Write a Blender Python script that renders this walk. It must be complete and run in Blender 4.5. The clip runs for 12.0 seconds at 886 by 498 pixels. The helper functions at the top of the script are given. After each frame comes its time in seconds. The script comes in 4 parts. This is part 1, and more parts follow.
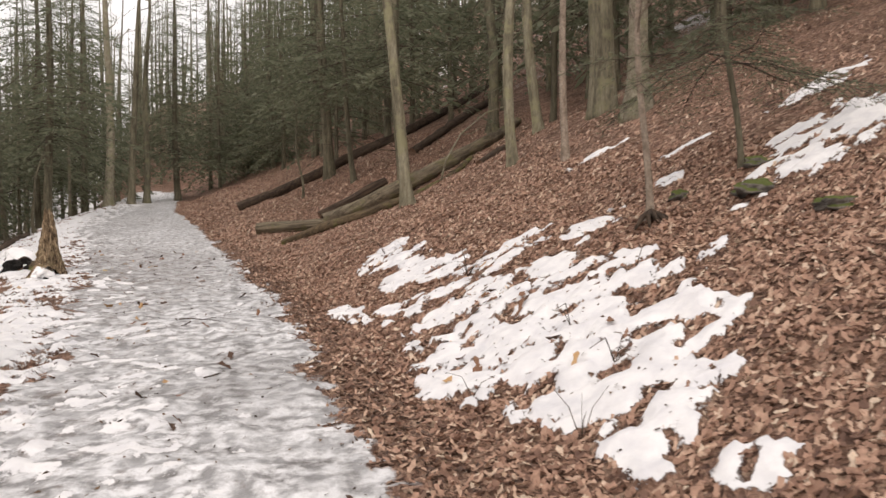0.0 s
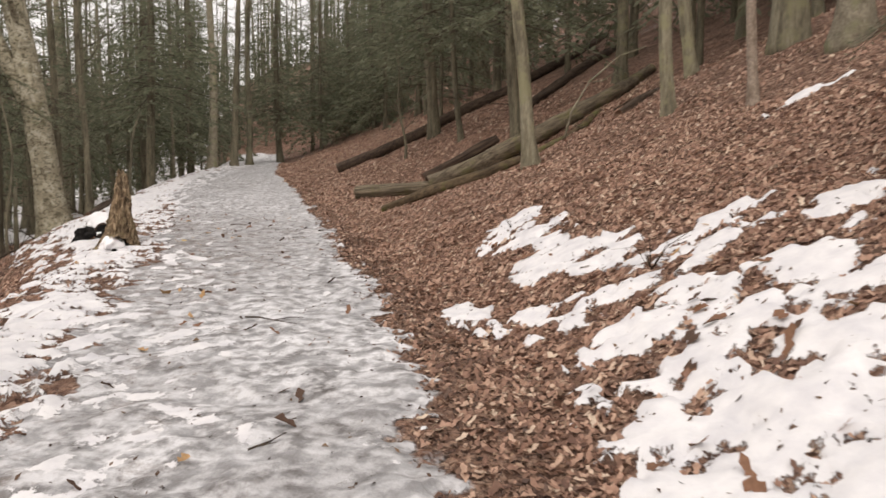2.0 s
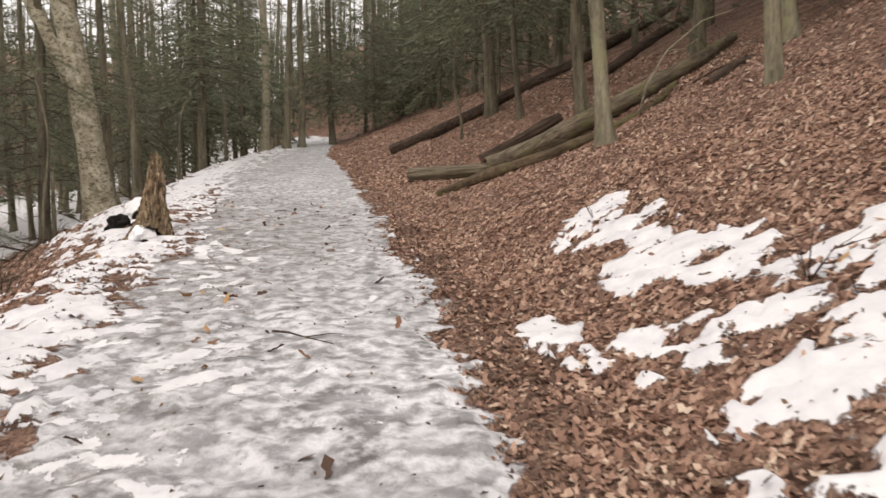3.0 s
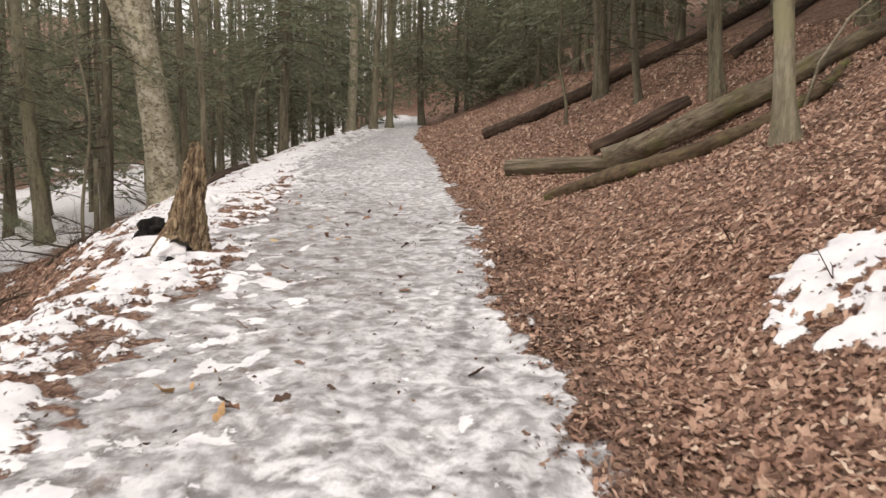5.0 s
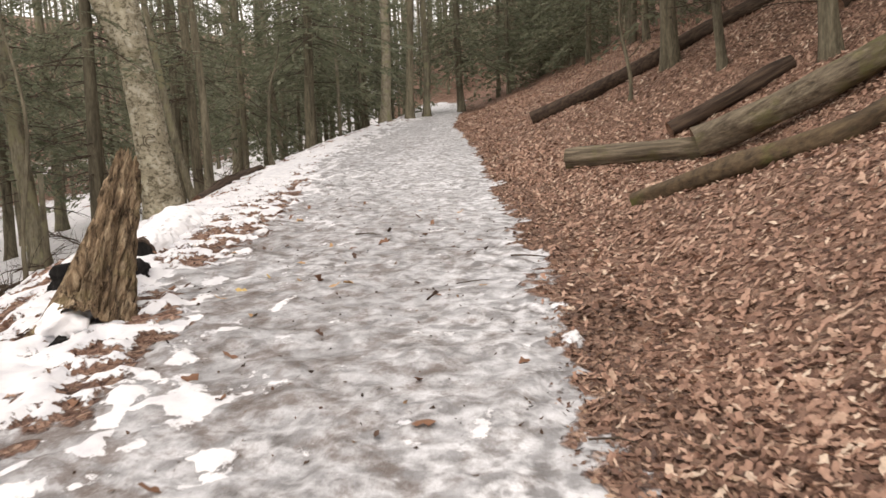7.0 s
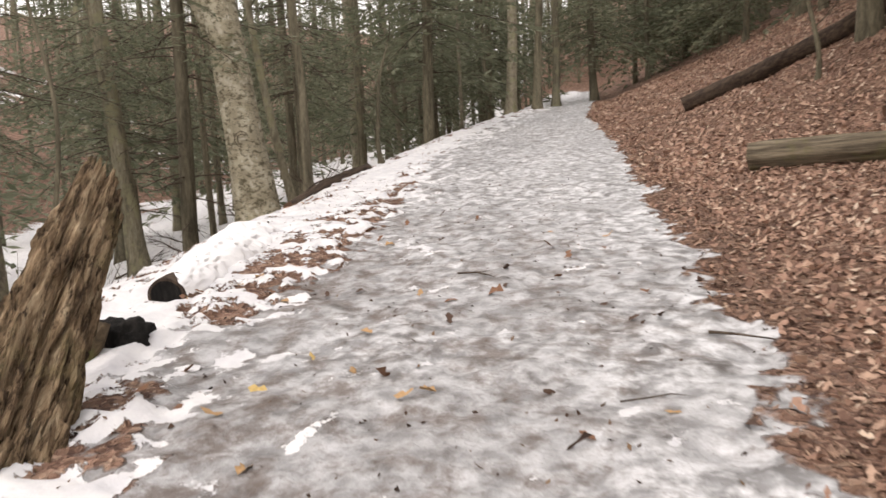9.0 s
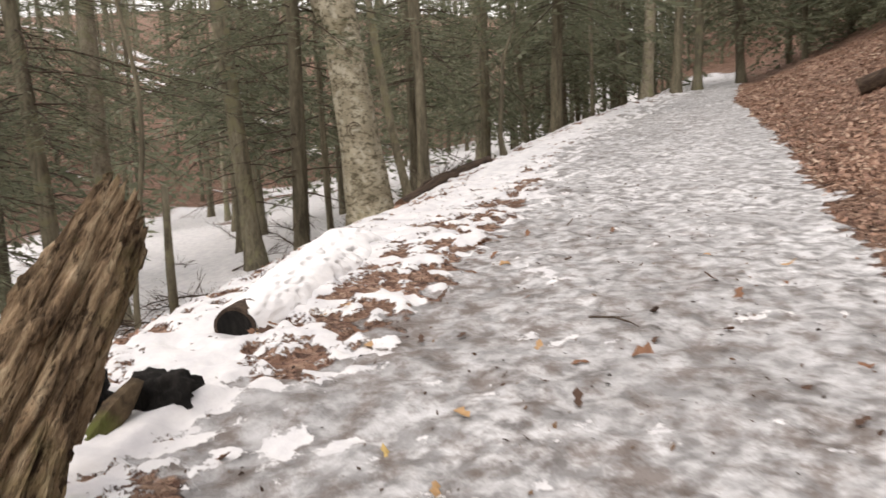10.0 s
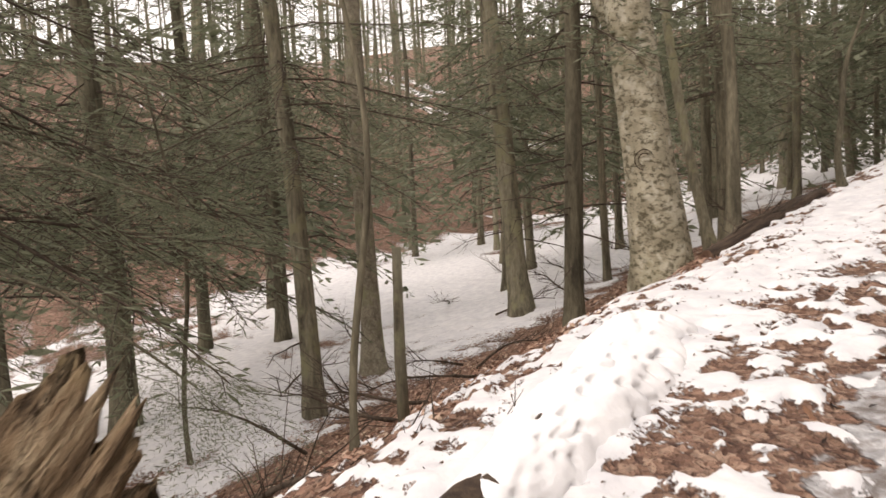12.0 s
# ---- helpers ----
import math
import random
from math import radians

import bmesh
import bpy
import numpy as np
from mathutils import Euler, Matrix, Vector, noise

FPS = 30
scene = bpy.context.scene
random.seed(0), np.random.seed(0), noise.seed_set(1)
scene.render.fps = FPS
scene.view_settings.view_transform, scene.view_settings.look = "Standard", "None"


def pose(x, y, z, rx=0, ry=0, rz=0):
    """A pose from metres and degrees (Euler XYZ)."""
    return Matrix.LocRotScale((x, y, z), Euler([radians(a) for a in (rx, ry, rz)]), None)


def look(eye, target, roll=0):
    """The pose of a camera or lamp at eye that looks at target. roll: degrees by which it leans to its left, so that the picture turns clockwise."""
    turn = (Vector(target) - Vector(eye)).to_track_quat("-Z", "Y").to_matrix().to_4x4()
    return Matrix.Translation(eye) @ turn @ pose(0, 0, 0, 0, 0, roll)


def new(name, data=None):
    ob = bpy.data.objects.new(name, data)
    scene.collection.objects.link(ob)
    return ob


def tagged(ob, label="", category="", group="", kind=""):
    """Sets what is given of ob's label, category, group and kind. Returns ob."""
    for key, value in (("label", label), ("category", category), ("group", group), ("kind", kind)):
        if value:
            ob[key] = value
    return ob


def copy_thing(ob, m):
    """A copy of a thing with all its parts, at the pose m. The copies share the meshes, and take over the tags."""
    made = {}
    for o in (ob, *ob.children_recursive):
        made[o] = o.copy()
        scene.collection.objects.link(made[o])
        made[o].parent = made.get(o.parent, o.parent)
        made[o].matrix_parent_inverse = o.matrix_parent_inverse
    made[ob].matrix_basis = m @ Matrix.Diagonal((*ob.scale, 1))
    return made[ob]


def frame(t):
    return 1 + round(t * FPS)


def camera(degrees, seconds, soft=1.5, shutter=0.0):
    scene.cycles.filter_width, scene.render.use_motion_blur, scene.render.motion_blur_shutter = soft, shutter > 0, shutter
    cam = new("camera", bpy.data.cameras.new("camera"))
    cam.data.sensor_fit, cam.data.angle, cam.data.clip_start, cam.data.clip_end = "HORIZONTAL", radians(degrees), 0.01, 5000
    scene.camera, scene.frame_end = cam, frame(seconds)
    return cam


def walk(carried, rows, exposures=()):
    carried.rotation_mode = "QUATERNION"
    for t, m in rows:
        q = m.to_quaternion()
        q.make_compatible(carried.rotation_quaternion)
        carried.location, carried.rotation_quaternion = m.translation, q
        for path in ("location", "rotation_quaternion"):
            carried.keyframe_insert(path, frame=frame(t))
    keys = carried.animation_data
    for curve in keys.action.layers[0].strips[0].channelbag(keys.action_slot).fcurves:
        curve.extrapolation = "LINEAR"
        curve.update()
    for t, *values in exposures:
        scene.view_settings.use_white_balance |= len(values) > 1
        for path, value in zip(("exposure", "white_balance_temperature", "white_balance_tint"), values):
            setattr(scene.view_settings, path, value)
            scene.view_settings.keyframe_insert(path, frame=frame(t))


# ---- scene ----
cam = camera(63.4, 12.0, 1.5, 0.3)
METRES, EYE, TILT, LEAN, TURN = 16.0, 1.5, -1.0, 0.0, 0.0
PATH = [
    (0, (0.02, 0.063, 1.436), (0.017, 2.063, 1.414), -0.5),
    (0.5, (-0.161, 0.62, 1.426), (-0.255, 2.617, 1.394), -1.0),
    (1, (-0.342, 1.294, 1.439), (-0.582, 3.279, 1.394), -0.3),
    (1.5, (-0.466, 1.89, 1.521), (-0.673, 3.878, 1.455), -0.0),
    (2, (-0.509, 2.559, 1.533), (-0.788, 4.535, 1.408), -0.1),
    (2.1, (-0.532, 2.685, 1.538), (-0.842, 4.656, 1.399), -0.0),
    (2.5, (-0.708, 3.173, 1.561), (-1.056, 5.136, 1.395), -0.1),
    (3, (-0.836, 3.84, 1.569), (-1.261, 5.787, 1.395), -0.3),
    (3.2, (-0.908, 4.091, 1.585), (-1.398, 6.023, 1.415), -0.7),
    (4.8, (-1.636, 6.128, 1.867), (-2.321, 7.995, 1.664), 0.3),
    (5, (-1.719, 6.392, 1.883), (-2.371, 8.268, 1.651), 1.0),
    (5.5, (-1.995, 7.117, 1.957), (-2.787, 8.942, 1.748), 0.7),
    (6, (-2.337, 7.851, 1.996), (-3.076, 9.693, 1.75), 0.1),
    (6.5, (-2.498, 8.613, 2.036), (-3.22, 10.459, 1.767), -0.9),
    (6.7, (-2.572, 8.883, 2.004), (-3.32, 10.719, 1.741), -1.4),
    (8.3, (-3.471, 10.805, 2.037), (-4.31, 12.594, 1.729), -2.0),
    (8.5, (-3.548, 11.051, 2.022), (-4.435, 12.818, 1.722), -1.9),
    (9, (-3.835, 11.603, 2.096), (-4.916, 13.263, 1.822), -2.5),
    (9.5, (-4.146, 12.12, 2.15), (-5.317, 13.714, 1.856), -2.2),
    (10, (-4.537, 12.659, 2.223), (-5.887, 14.103, 1.923), -2.5),
    (10.5, (-5.025, 12.991, 2.268), (-6.514, 14.295, 1.983), -3.2),
    (11, (-5.502, 13.392, 2.307), (-7.141, 14.514, 2.066), -3.9),
    (11.5, (-6.017, 13.681, 2.347), (-7.748, 14.661, 2.139), -4.0),
    (12, (-6.443, 14.002, 2.384), (-8.238, 14.862, 2.182), -3.3),
]
walk(cam, [(t, look(eye, target, roll)) for t, eye, target, roll in PATH], [(0, -0.12, 6900, 12), (1.2, -0.16, 6950, 12), (3, -0.08, 6900, 12), (6.5, 0.16, 6950, 12), (9.2, 0.18, 6850, 12), (11, 0.1, 6900, 12), (12, 0.2, 7150, 14)])

# ---- world, sun, exposure ----
world = bpy.data.worlds.new("overcast_sky")
scene.world = world
world.use_nodes = True
wn, wl = world.node_tree.nodes, world.node_tree.links
wn.clear()
sky = wn.new("ShaderNodeTexSky")
sky.sky_type, sky.sun_disc = "NISHITA", False
sky.sun_elevation, sky.sun_rotation = radians(48), radians(-150)
sky.dust_density, sky.ozone_density = 4.0, 0.6
bg_sky, bg_cloud, add, wout = wn.new("ShaderNodeBackground"), wn.new("ShaderNodeBackground"), wn.new("ShaderNodeAddShader"), wn.new("ShaderNodeOutputWorld")
wl.new(sky.outputs[0], bg_sky.inputs[0])
bg_sky.inputs[1].default_value = 0.05
bg_cloud.inputs[0].default_value = (1.0, 0.965, 0.95, 1)
bg_cloud.inputs[1].default_value = 1.15
wl.new(bg_sky.outputs[0], add.inputs[0])
wl.new(bg_cloud.outputs[0], add.inputs[1])
wl.new(add.outputs[0], wout.inputs[0])
sun_data = bpy.data.lights.new("sun", "SUN")
sun_data.energy, sun_data.angle, sun_data.color = 1.0, radians(25), (1.0, 0.95, 0.9)
sun = new("sun", sun_data)
sun.matrix_world = look((0, 0, 30), (-12, 22, 0))


# ---- the lie of the land ----
RIGHT_EDGE = [(-20, 7.9), (-5, 2.6), (0, 0.95), (3.6, -.26), (5.2, -.78), (7.4, -1.45), (10, -2.3), (12.9, -3.5), (14.7, -4.15), (17.8, -5.35), (19, -5.85), (28, -9.6), (37, -13.8), (44, -16.3), (54, -20), (75, -27.5), (90, -33), (400, -140)]
LEFT_EDGE = [(-20, 4.2), (-5, -1.0), (0, -2.3), (5.2, -3.65), (7, -4.35), (10, -5.8), (12.5, -7.2), (13.6, -8.3), (15, -9.35), (18.2, -11.0), (20, -11.6), (23, -13.2), (28.4, -15.3), (33, -17), (40, -19), (46, -20.3), (54, -23.2), (75, -31), (90, -37), (400, -150)]
BANK = [(0, 0), (.5, .02), (.8, .06), (1.1, .15), (1.4, .31), (1.9, .53), (2.6, .88), (3.0, 1.05), (3.65, 1.25), (5, 2.03), (6.7, 3.0), (9, 4.1), (14, 6.35), (20, 9.9), (30, 15.5), (45, 22), (90, 36), (200, 50)]
HOLLOW = [(0, 0), (.8, .08), (1.3, .2), (3.3, .34), (4, .58), (6.3, 1.8), (9, 3.2), (14, 5.7), (20, 9.2), (30, 15), (45, 22), (90, 36), (200, 50)]
DROP = [(0, 0), (.35, -.06), (.8, -.2), (1.4, -.5), (2, -.83), (3, -1.3), (4.8, -1.9), (6.5, -2.1), (9, -2.45), (14, -2.9), (24, -3.1), (36, -1.6), (48, 2), (60, 6.5), (90, 17), (140, 27), (200, 36)]


def lerp(v, table):
    return np.interp(v, [a for a, b in table], [b for a, b in table])


def edge_right(y):
    return lerp(y, RIGHT_EDGE)


def edge_left(y):
    return lerp(y, LEFT_EDGE)


def uphill(x, y):
    return (x - edge_right(y)) * .94


def downhill(x, y):
    return (edge_left(y) - x) * .93


def trail_z(y):
    return np.interp(y, [-20, 0, 15, 20, 30, 45, 60, 72, 100, 140, 300], [-1.33, -.02, .98, 1.35, 2.3, 3.95, 5.5, 6.9, 15, 27, 60])


def lattice(ix, iy, seed):
    n = (ix.astype(np.int64) * 374761393 + iy.astype(np.int64) * 668265263 + seed * 1442695041) & 0x7FFFFFFF
    n = ((n ^ (n >> 13)) * 1274126177) & 0x7FFFFFFF
    return ((n ^ (n >> 16)) & 0xFFFF) / 65535.0


def value_noise(x, y, seed=0):
    x, y = np.asarray(x, float), np.asarray(y, float)
    ix, iy = np.floor(x), np.floor(y)
    fx, fy = x - ix, y - iy
    fx, fy = fx * fx * (3 - 2 * fx), fy * fy * (3 - 2 * fy)
    a, b = lattice(ix, iy, seed), lattice(ix + 1, iy, seed)
    c, d = lattice(ix, iy + 1, seed), lattice(ix + 1, iy + 1, seed)
    return (a * (1 - fx) + b * fx) * (1 - fy) + (c * (1 - fx) + d * fx) * fy


def fbm(x, y, scale, octaves=3, seed=0):
    total, amp, norm = 0.0, 1.0, 0.0
    for k in range(octaves):
        total = total + amp * value_noise(np.asarray(x) / scale, np.asarray(y) / scale, seed + 17 * k)
        norm, amp, scale = norm + amp, amp * .5, scale * .5
    return total / norm - .5


def land(x, y):
    u, v = uphill(x, y), downhill(x, y)
    w = np.interp(y, [15.5, 18, 20, 24.5, 26, 29], [0, .4, 1, .9, .3, 0])
    rise = lerp(u, BANK) * (1 - w) + lerp(u, HOLLOW) * w
    z = trail_z(y) + np.where(u > 0, rise, 0) * np.interp(y, [20, 28], [1, .84])
    fall = lerp(v, DROP) - np.interp(v, [4, 25], [0, 1]) * .35 * np.maximum(0, trail_z(y) - 1.3)
    return z + np.where(v > 0, fall, 0)


# snow lying on the bank: x, y, half length along x, half length along y
SNOW_PATCHES = [(.78, 5.75, .85, .95), (.4, 6.5, .55, .55), (.22, 7.05, .42, .5), (.02, 6.4, .25, .2), (1.15, 4.75, .6, .7), (.1, 5.35, .25, .35), (-.98, 10.95, .34, .45), (-.44, 9.55, .3, .6), (.0, 8.95, .3, .5), (.62, 8.2, .4, .4), (1.08, 7.2, .26, .4), (1.3, 6.6, .28, .22), (.3, 7.7, .3, .3), (-.15, 7.8, .35, .22), (-.65, 7.9, .3, .25), (-1.1, 8.45, .2, .3), (2.4, 11.35, .38, .14), (2.15, 8.45, .2, .1), (1.5, 7.85, .3, .2), (2.6, 8.4, .2, .14), (1.35, 3.3, .1, .12), (1.0, 3.6, .22, .35), (4.2, 7.1, .55, .45), (4.7, 8.9, .5, .25), (3.4, 7.05, .35, .2), (3.1, 9.4, .22, .14), (-.55, 10.5, .3, .4), (-.85, 11.5, .25, .35), (.95, 8.45, .25, .2), (5.2, 6.5, .8, .7), (1.62, 4.8, .24, .5), (1.28, 4.0, .2, .35), (1.02, 3.72, .2, .3), (1.5, 3.05, .13, .1), (.84, 5.0, .4, .4), (.35, 6.1, .3, .4), (3.46, 6.7, .3, .2), (2.1, 5.75, .14, .12), (2.93, 6.6, .2, .1), (4.0, 7.6, .5, .4), (.15, 6.55, .3, .25), (.55, 6.8, .3, .3)]


def snow_field(x, y):
    u, v = uphill(x, y), downhill(x, y)
    wx, wy = x + .5 * fbm(x, y, .3, 3, 5), y + .5 * fbm(x, y, .3, 3, 9)
    best = np.full(np.shape(x), -1.0)
    for px, py, rx, ry in SNOW_PATCHES:
        best = np.maximum(best, 1.15 - ((wx - px) / rx) ** 2 - ((wy - py) / ry) ** 2)
    bank = np.clip(best, -1, .68) * .66 + .95 * fbm(x, y, .42, 3, 21) + 1.7 * fbm(x, y, .2, 3, 22) + 1.5 * fbm(x, y, .085, 2, 23) - .1
    bank = np.where(best < -.75, -1.0, bank)
    # the snowy lip of the trail, broken before the stump and solid beyond it
    middle = np.interp(y, [11, 14], [0, -.42])
    half = np.interp(y, [-5, 11, 14, 24, 29, 40, 60, 66], [.28, .3, .48, .46, .4, .3, .2, -1])
    lip = np.clip((half - np.abs(v - middle)) / .5, -1, np.interp(y, [11, 14], [.45, .8])) * .6 + .8 * fbm(x, y, .6, 3, 31) + 1.2 * fbm(x, y, .14, 2, 33)
    strew = -.24 + np.interp(y, [11, 13, 19, 24], [0, .13, .17, .17]) + np.interp(y, [48, 53, 64, 68], [0, .6, .6, -1.2]) + 1.15 * fbm(x, y, .4, 3, 36) + 2.1 * fbm(x, y, .13, 2, 38) - np.interp(v, [-2.0, -1.5, .6, 1.7], [.6, 0, 0, .7])
    valley = np.interp(v, [2.2, 3.8, 5.2, 8, 14, 22, 28, 40], [-.9, -.55, .05, .45, .45, .15, -.5, -.9]) + 1.3 * fbm(x, y, 3.2, 4, 41) + .8 * fbm(x, y, .5, 3, 43)
    hill = -.75 + 1.6 * fbm(x, y, 5, 4, 47) + np.interp(u, [6, 30], [0, .5])
    left = np.maximum(np.maximum(lip, strew), np.where(v > 1, valley, -1))
    return np.where(u > .1, np.maximum(bank, np.where(u > 5, hill, -1)), left)


def ice_field(x, y):
    u, v = uphill(x, y), downhill(x, y)
    shoulder = np.interp(y, [-5, 11, 12.8, 13.5, 14, 14.5, 15.2, 18, 20, 30], [-.55, -.55, -1.2, -1.3, -.85, -.85, -1.6, -1.75, -1.5, -.6])
    return np.clip(np.minimum(-u / .35, (shoulder - v) / .6), -1, 1) - np.interp(y, [62, 68], [0, 3]) + 1.25 * fbm(x, y, .6, 4, 51) + 1.3 * fbm(x, y, .12, 2, 53)


def grime_field(x, y):
    """Trodden dirt: heavier by the stump and along the lower half of the trail."""
    u, v = uphill(x, y), downhill(x, y)
    return np.interp(y, [4, 9, 12, 16, 21], [-.15, .0, .5, .48, .05]) * np.interp(v, [-3.5, -.4], [.8, 1]) + np.interp(v, [-2.4, -1.0], [0, .2]) + np.interp(u, [-1.3, -.5, 0], [0, -.25, -.3]) + .5 * fbm(x, y, 1.3, 3, 91)


def relief(x, y):
    u, v = uphill(x, y), downhill(x, y)
    ice, snow = np.clip(ice_field(x, y) * 2, 0, 1), np.clip(snow_field(x, y) * 6 + .2, 0, 1)
    off = 1 - ice
    mouth = .06 * np.exp(-((x + 8.82) ** 2 + (y - 15.18) ** 2) / .06)
    rough = off * (.09 * fbm(x, y, .9, 2, 61) + .05 * fbm(x, y, .16, 3, 63))
    prints = ice * (.085 * fbm(x, y, .34, 3, 71) + .03 * fbm(x, y, .11, 2, 73))
    return rough * (1 - .6 * snow) + prints + snow * off * (.05 + .07 * fbm(x, y, .22, 2, 81) - .22 * np.clip(fbm(x, y, .17, 2, 83) - .1, 0, .3)) - mouth


def ground_z(x, y):
    return land(x, y) + relief(x, y)


def gz(x, y):
    return float(ground_z(np.array([float(x)]), np.array([float(y)]))[0])


# ---- materials ----
def material(name, rough=.8, spec=.3):
    m = bpy.data.materials.new(name)
    m.use_nodes = True
    b = m.node_tree.nodes["Principled BSDF"]
    b.inputs["Roughness"].default_value = rough
    b.inputs["Specular IOR Level"].default_value = spec
    return m, m.node_tree.nodes, m.node_tree.links, b


def noise_node(nodes, links, vec, scale, detail=4, rough=.6, stretch=None):
    t = nodes.new("ShaderNodeTexNoise")
    t.inputs["Scale"].default_value, t.inputs["Detail"].default_value, t.inputs["Roughness"].default_value = scale, detail, rough
    if stretch:
        mp = nodes.new("ShaderNodeMapping")
        mp.inputs["Scale"].default_value = stretch
        links.new(vec, mp.inputs[0])
        vec = mp.outputs[0]
    links.new(vec, t.inputs["Vector"])
    return t.outputs["Fac"]


def ramp(nodes, links, fac, stops):
    r = nodes.new("ShaderNodeValToRGB")
    while len(r.color_ramp.elements) < len(stops):
        r.color_ramp.elements.new(.5)
    for e, (p, c) in zip(r.color_ramp.elements, stops):
        e.position, e.color = p, (*c, 1) if len(c) == 3 else (c[0], c[0], c[0], 1)
    links.new(fac, r.inputs[0])
    return r.outputs[0]


def mixed(nodes, links, fac, a, b):
    m = nodes.new("ShaderNodeMix")
    m.data_type = "RGBA"
    for sock, value in ((m.inputs[0], fac), (m.inputs[6], a), (m.inputs[7], b)):
        if isinstance(value, bpy.types.NodeSocket):
            links.new(value, sock)
        elif isinstance(value, tuple):
            sock.default_value = (*value, 1)
        else:
            sock.default_value = value
    return m.outputs[2]


def arith(nodes, links, op, a, b, clamp=False):
    m = nodes.new("ShaderNodeMath")
    m.operation, m.use_clamp = op, clamp
    for sock, value in zip(m.inputs, (a, b)):
        if isinstance(value, bpy.types.NodeSocket):
            links.new(value, sock)
        else:
            sock.default_value = value
    return m.outputs[0]


def bump(nodes, links, bsdf, height, strength, distance):
    b = nodes.new("ShaderNodeBump")
    b.inputs["Strength"].default_value, b.inputs["Distance"].default_value = strength, distance
    links.new(height, b.inputs["Height"])
    links.new(b.outputs[0], bsdf.inputs["Normal"])


def ground_material():
    m, n, l, b = material("forest_floor", .85, .25)
    pos = n.new("ShaderNodeNewGeometry").outputs["Position"]
    snow_a, ice_a, grime_a = (n.new("ShaderNodeAttribute") for k in range(3))
    snow_a.attribute_name, ice_a.attribute_name, grime_a.attribute_name = "snow", "ice", "grime"
    vor = n.new("ShaderNodeTexVoronoi")
    vor.inputs["Scale"].default_value, vor.inputs["Randomness"].default_value = 22, 1
    wob = n.new("ShaderNodeTexNoise")
    wob.inputs["Scale"].default_value, wob.inputs["Detail"].default_value = 18, 3
    l.new(pos, wob.inputs["Vector"])
    shift = n.new("ShaderNodeVectorMath")
    shift.operation = "MULTIPLY_ADD"
    l.new(wob.outputs["Color"], shift.inputs[0])
    shift.inputs[1].default_value = (.09, .09, .09)
    l.new(pos, shift.inputs[2])
    l.new(shift.outputs[0], vor.inputs["Vector"])
    sep = n.new("ShaderNodeSeparateColor")
    l.new(vor.outputs["Color"], sep.inputs[0])
    leaf = ramp(n, l, sep.outputs[0], [(0, (.14, .084, .064)), (.35, (.285, .176, .128)), (.7, (.405, .268, .196)), (1, (.53, .39, .295))])
    blotch = ramp(n, l, noise_node(n, l, pos, 1.4, 5), [(.3, (.5, .46, .44)), (.7, (1.05, 1.0, 1.0))])
    mul = n.new("ShaderNodeMix")
    mul.data_type, mul.blend_type = "RGBA", "MULTIPLY"
    mul.inputs[0].default_value = 1
    l.new(leaf, mul.inputs[6])
    l.new(blotch, mul.inputs[7])
    litter = mul.outputs[2]
    # trodden ice: grey glaze, dirty hollows, white crust
    n1, n2, n3 = noise_node(n, l, pos, 4.2, 6, .6), noise_node(n, l, pos, 8, 5, .6), noise_node(n, l, pos, .8, 4)
    glaze = ramp(n, l, n1, [(.3, (.11, .1, .096)), (.42, (.2, .195, .196)), (.54, (.29, .29, .296)), (.66, (.43, .432, .445))])
    crust = ramp(n, l, n2, [(.42, (.0,)), (.61, (1,))])
    grime = arith(n, l, "SUBTRACT", grime_a.outputs["Fac"], .5)
    clean = arith(n, l, "SUBTRACT", 1.0, arith(n, l, "MULTIPLY", grime, 1.3, True), True)
    crust = arith(n, l, "MULTIPLY", crust, ramp(n, l, n3, [(.35, (.5,)), (.62, (1,))]))
    ice_c = mixed(n, l, arith(n, l, "MULTIPLY", crust, arith(n, l, "ADD", arith(n, l, "MULTIPLY", clean, .75), .25)), glaze, (.73, .735, .755))
    grit = noise_node(n, l, pos, 26, 6, .75)
    dirt = arith(n, l, "ADD", noise_node(n, l, pos, 4.5, 6, .7), arith(n, l, "ADD", arith(n, l, "MULTIPLY", grime, .22), arith(n, l, "MULTIPLY", arith(n, l, "SUBTRACT", grit, .5), .3)))
    ice_c = mixed(n, l, ramp(n, l, dirt, [(.55, (0,)), (.72, (.75,))]), ice_c, (.12, .088, .07))
    # masks, ragged at the edge
    frag = arith(n, l, "MULTIPLY", arith(n, l, "SUBTRACT", n2, .5), .9)
    ice_m = ramp(n, l, arith(n, l, "ADD", ice_a.outputs["Fac"], frag), [(.44, (0,)), (.6, (1,))])
    frag2 = arith(n, l, "MULTIPLY", arith(n, l, "SUBTRACT", noise_node(n, l, pos, 20, 6, .72), .5), 1.25)
    snow_m = ramp(n, l, arith(n, l, "ADD", snow_a.outputs["Fac"], frag2), [(.47, (0,)), (.54, (1,))])
    snow_c = ramp(n, l, noise_node(n, l, pos, 5, 5), [(.28, (.58, .58, .61)), (.62, (.76, .757, .765))])
    col = mixed(n, l, ice_m, litter, ice_c)
    col = mixed(n, l, snow_m, col, snow_c)
    l.new(col, b.inputs["Base Color"])
    wet = ramp(n, l, n1, [(.35, (.28,)), (.65, (.6,))])
    rg = mixed(n, l, ice_m, (.85, .85, .85), wet)
    rg = mixed(n, l, snow_m, rg, (.7, .7, .7))
    l.new(rg, b.inputs["Roughness"])
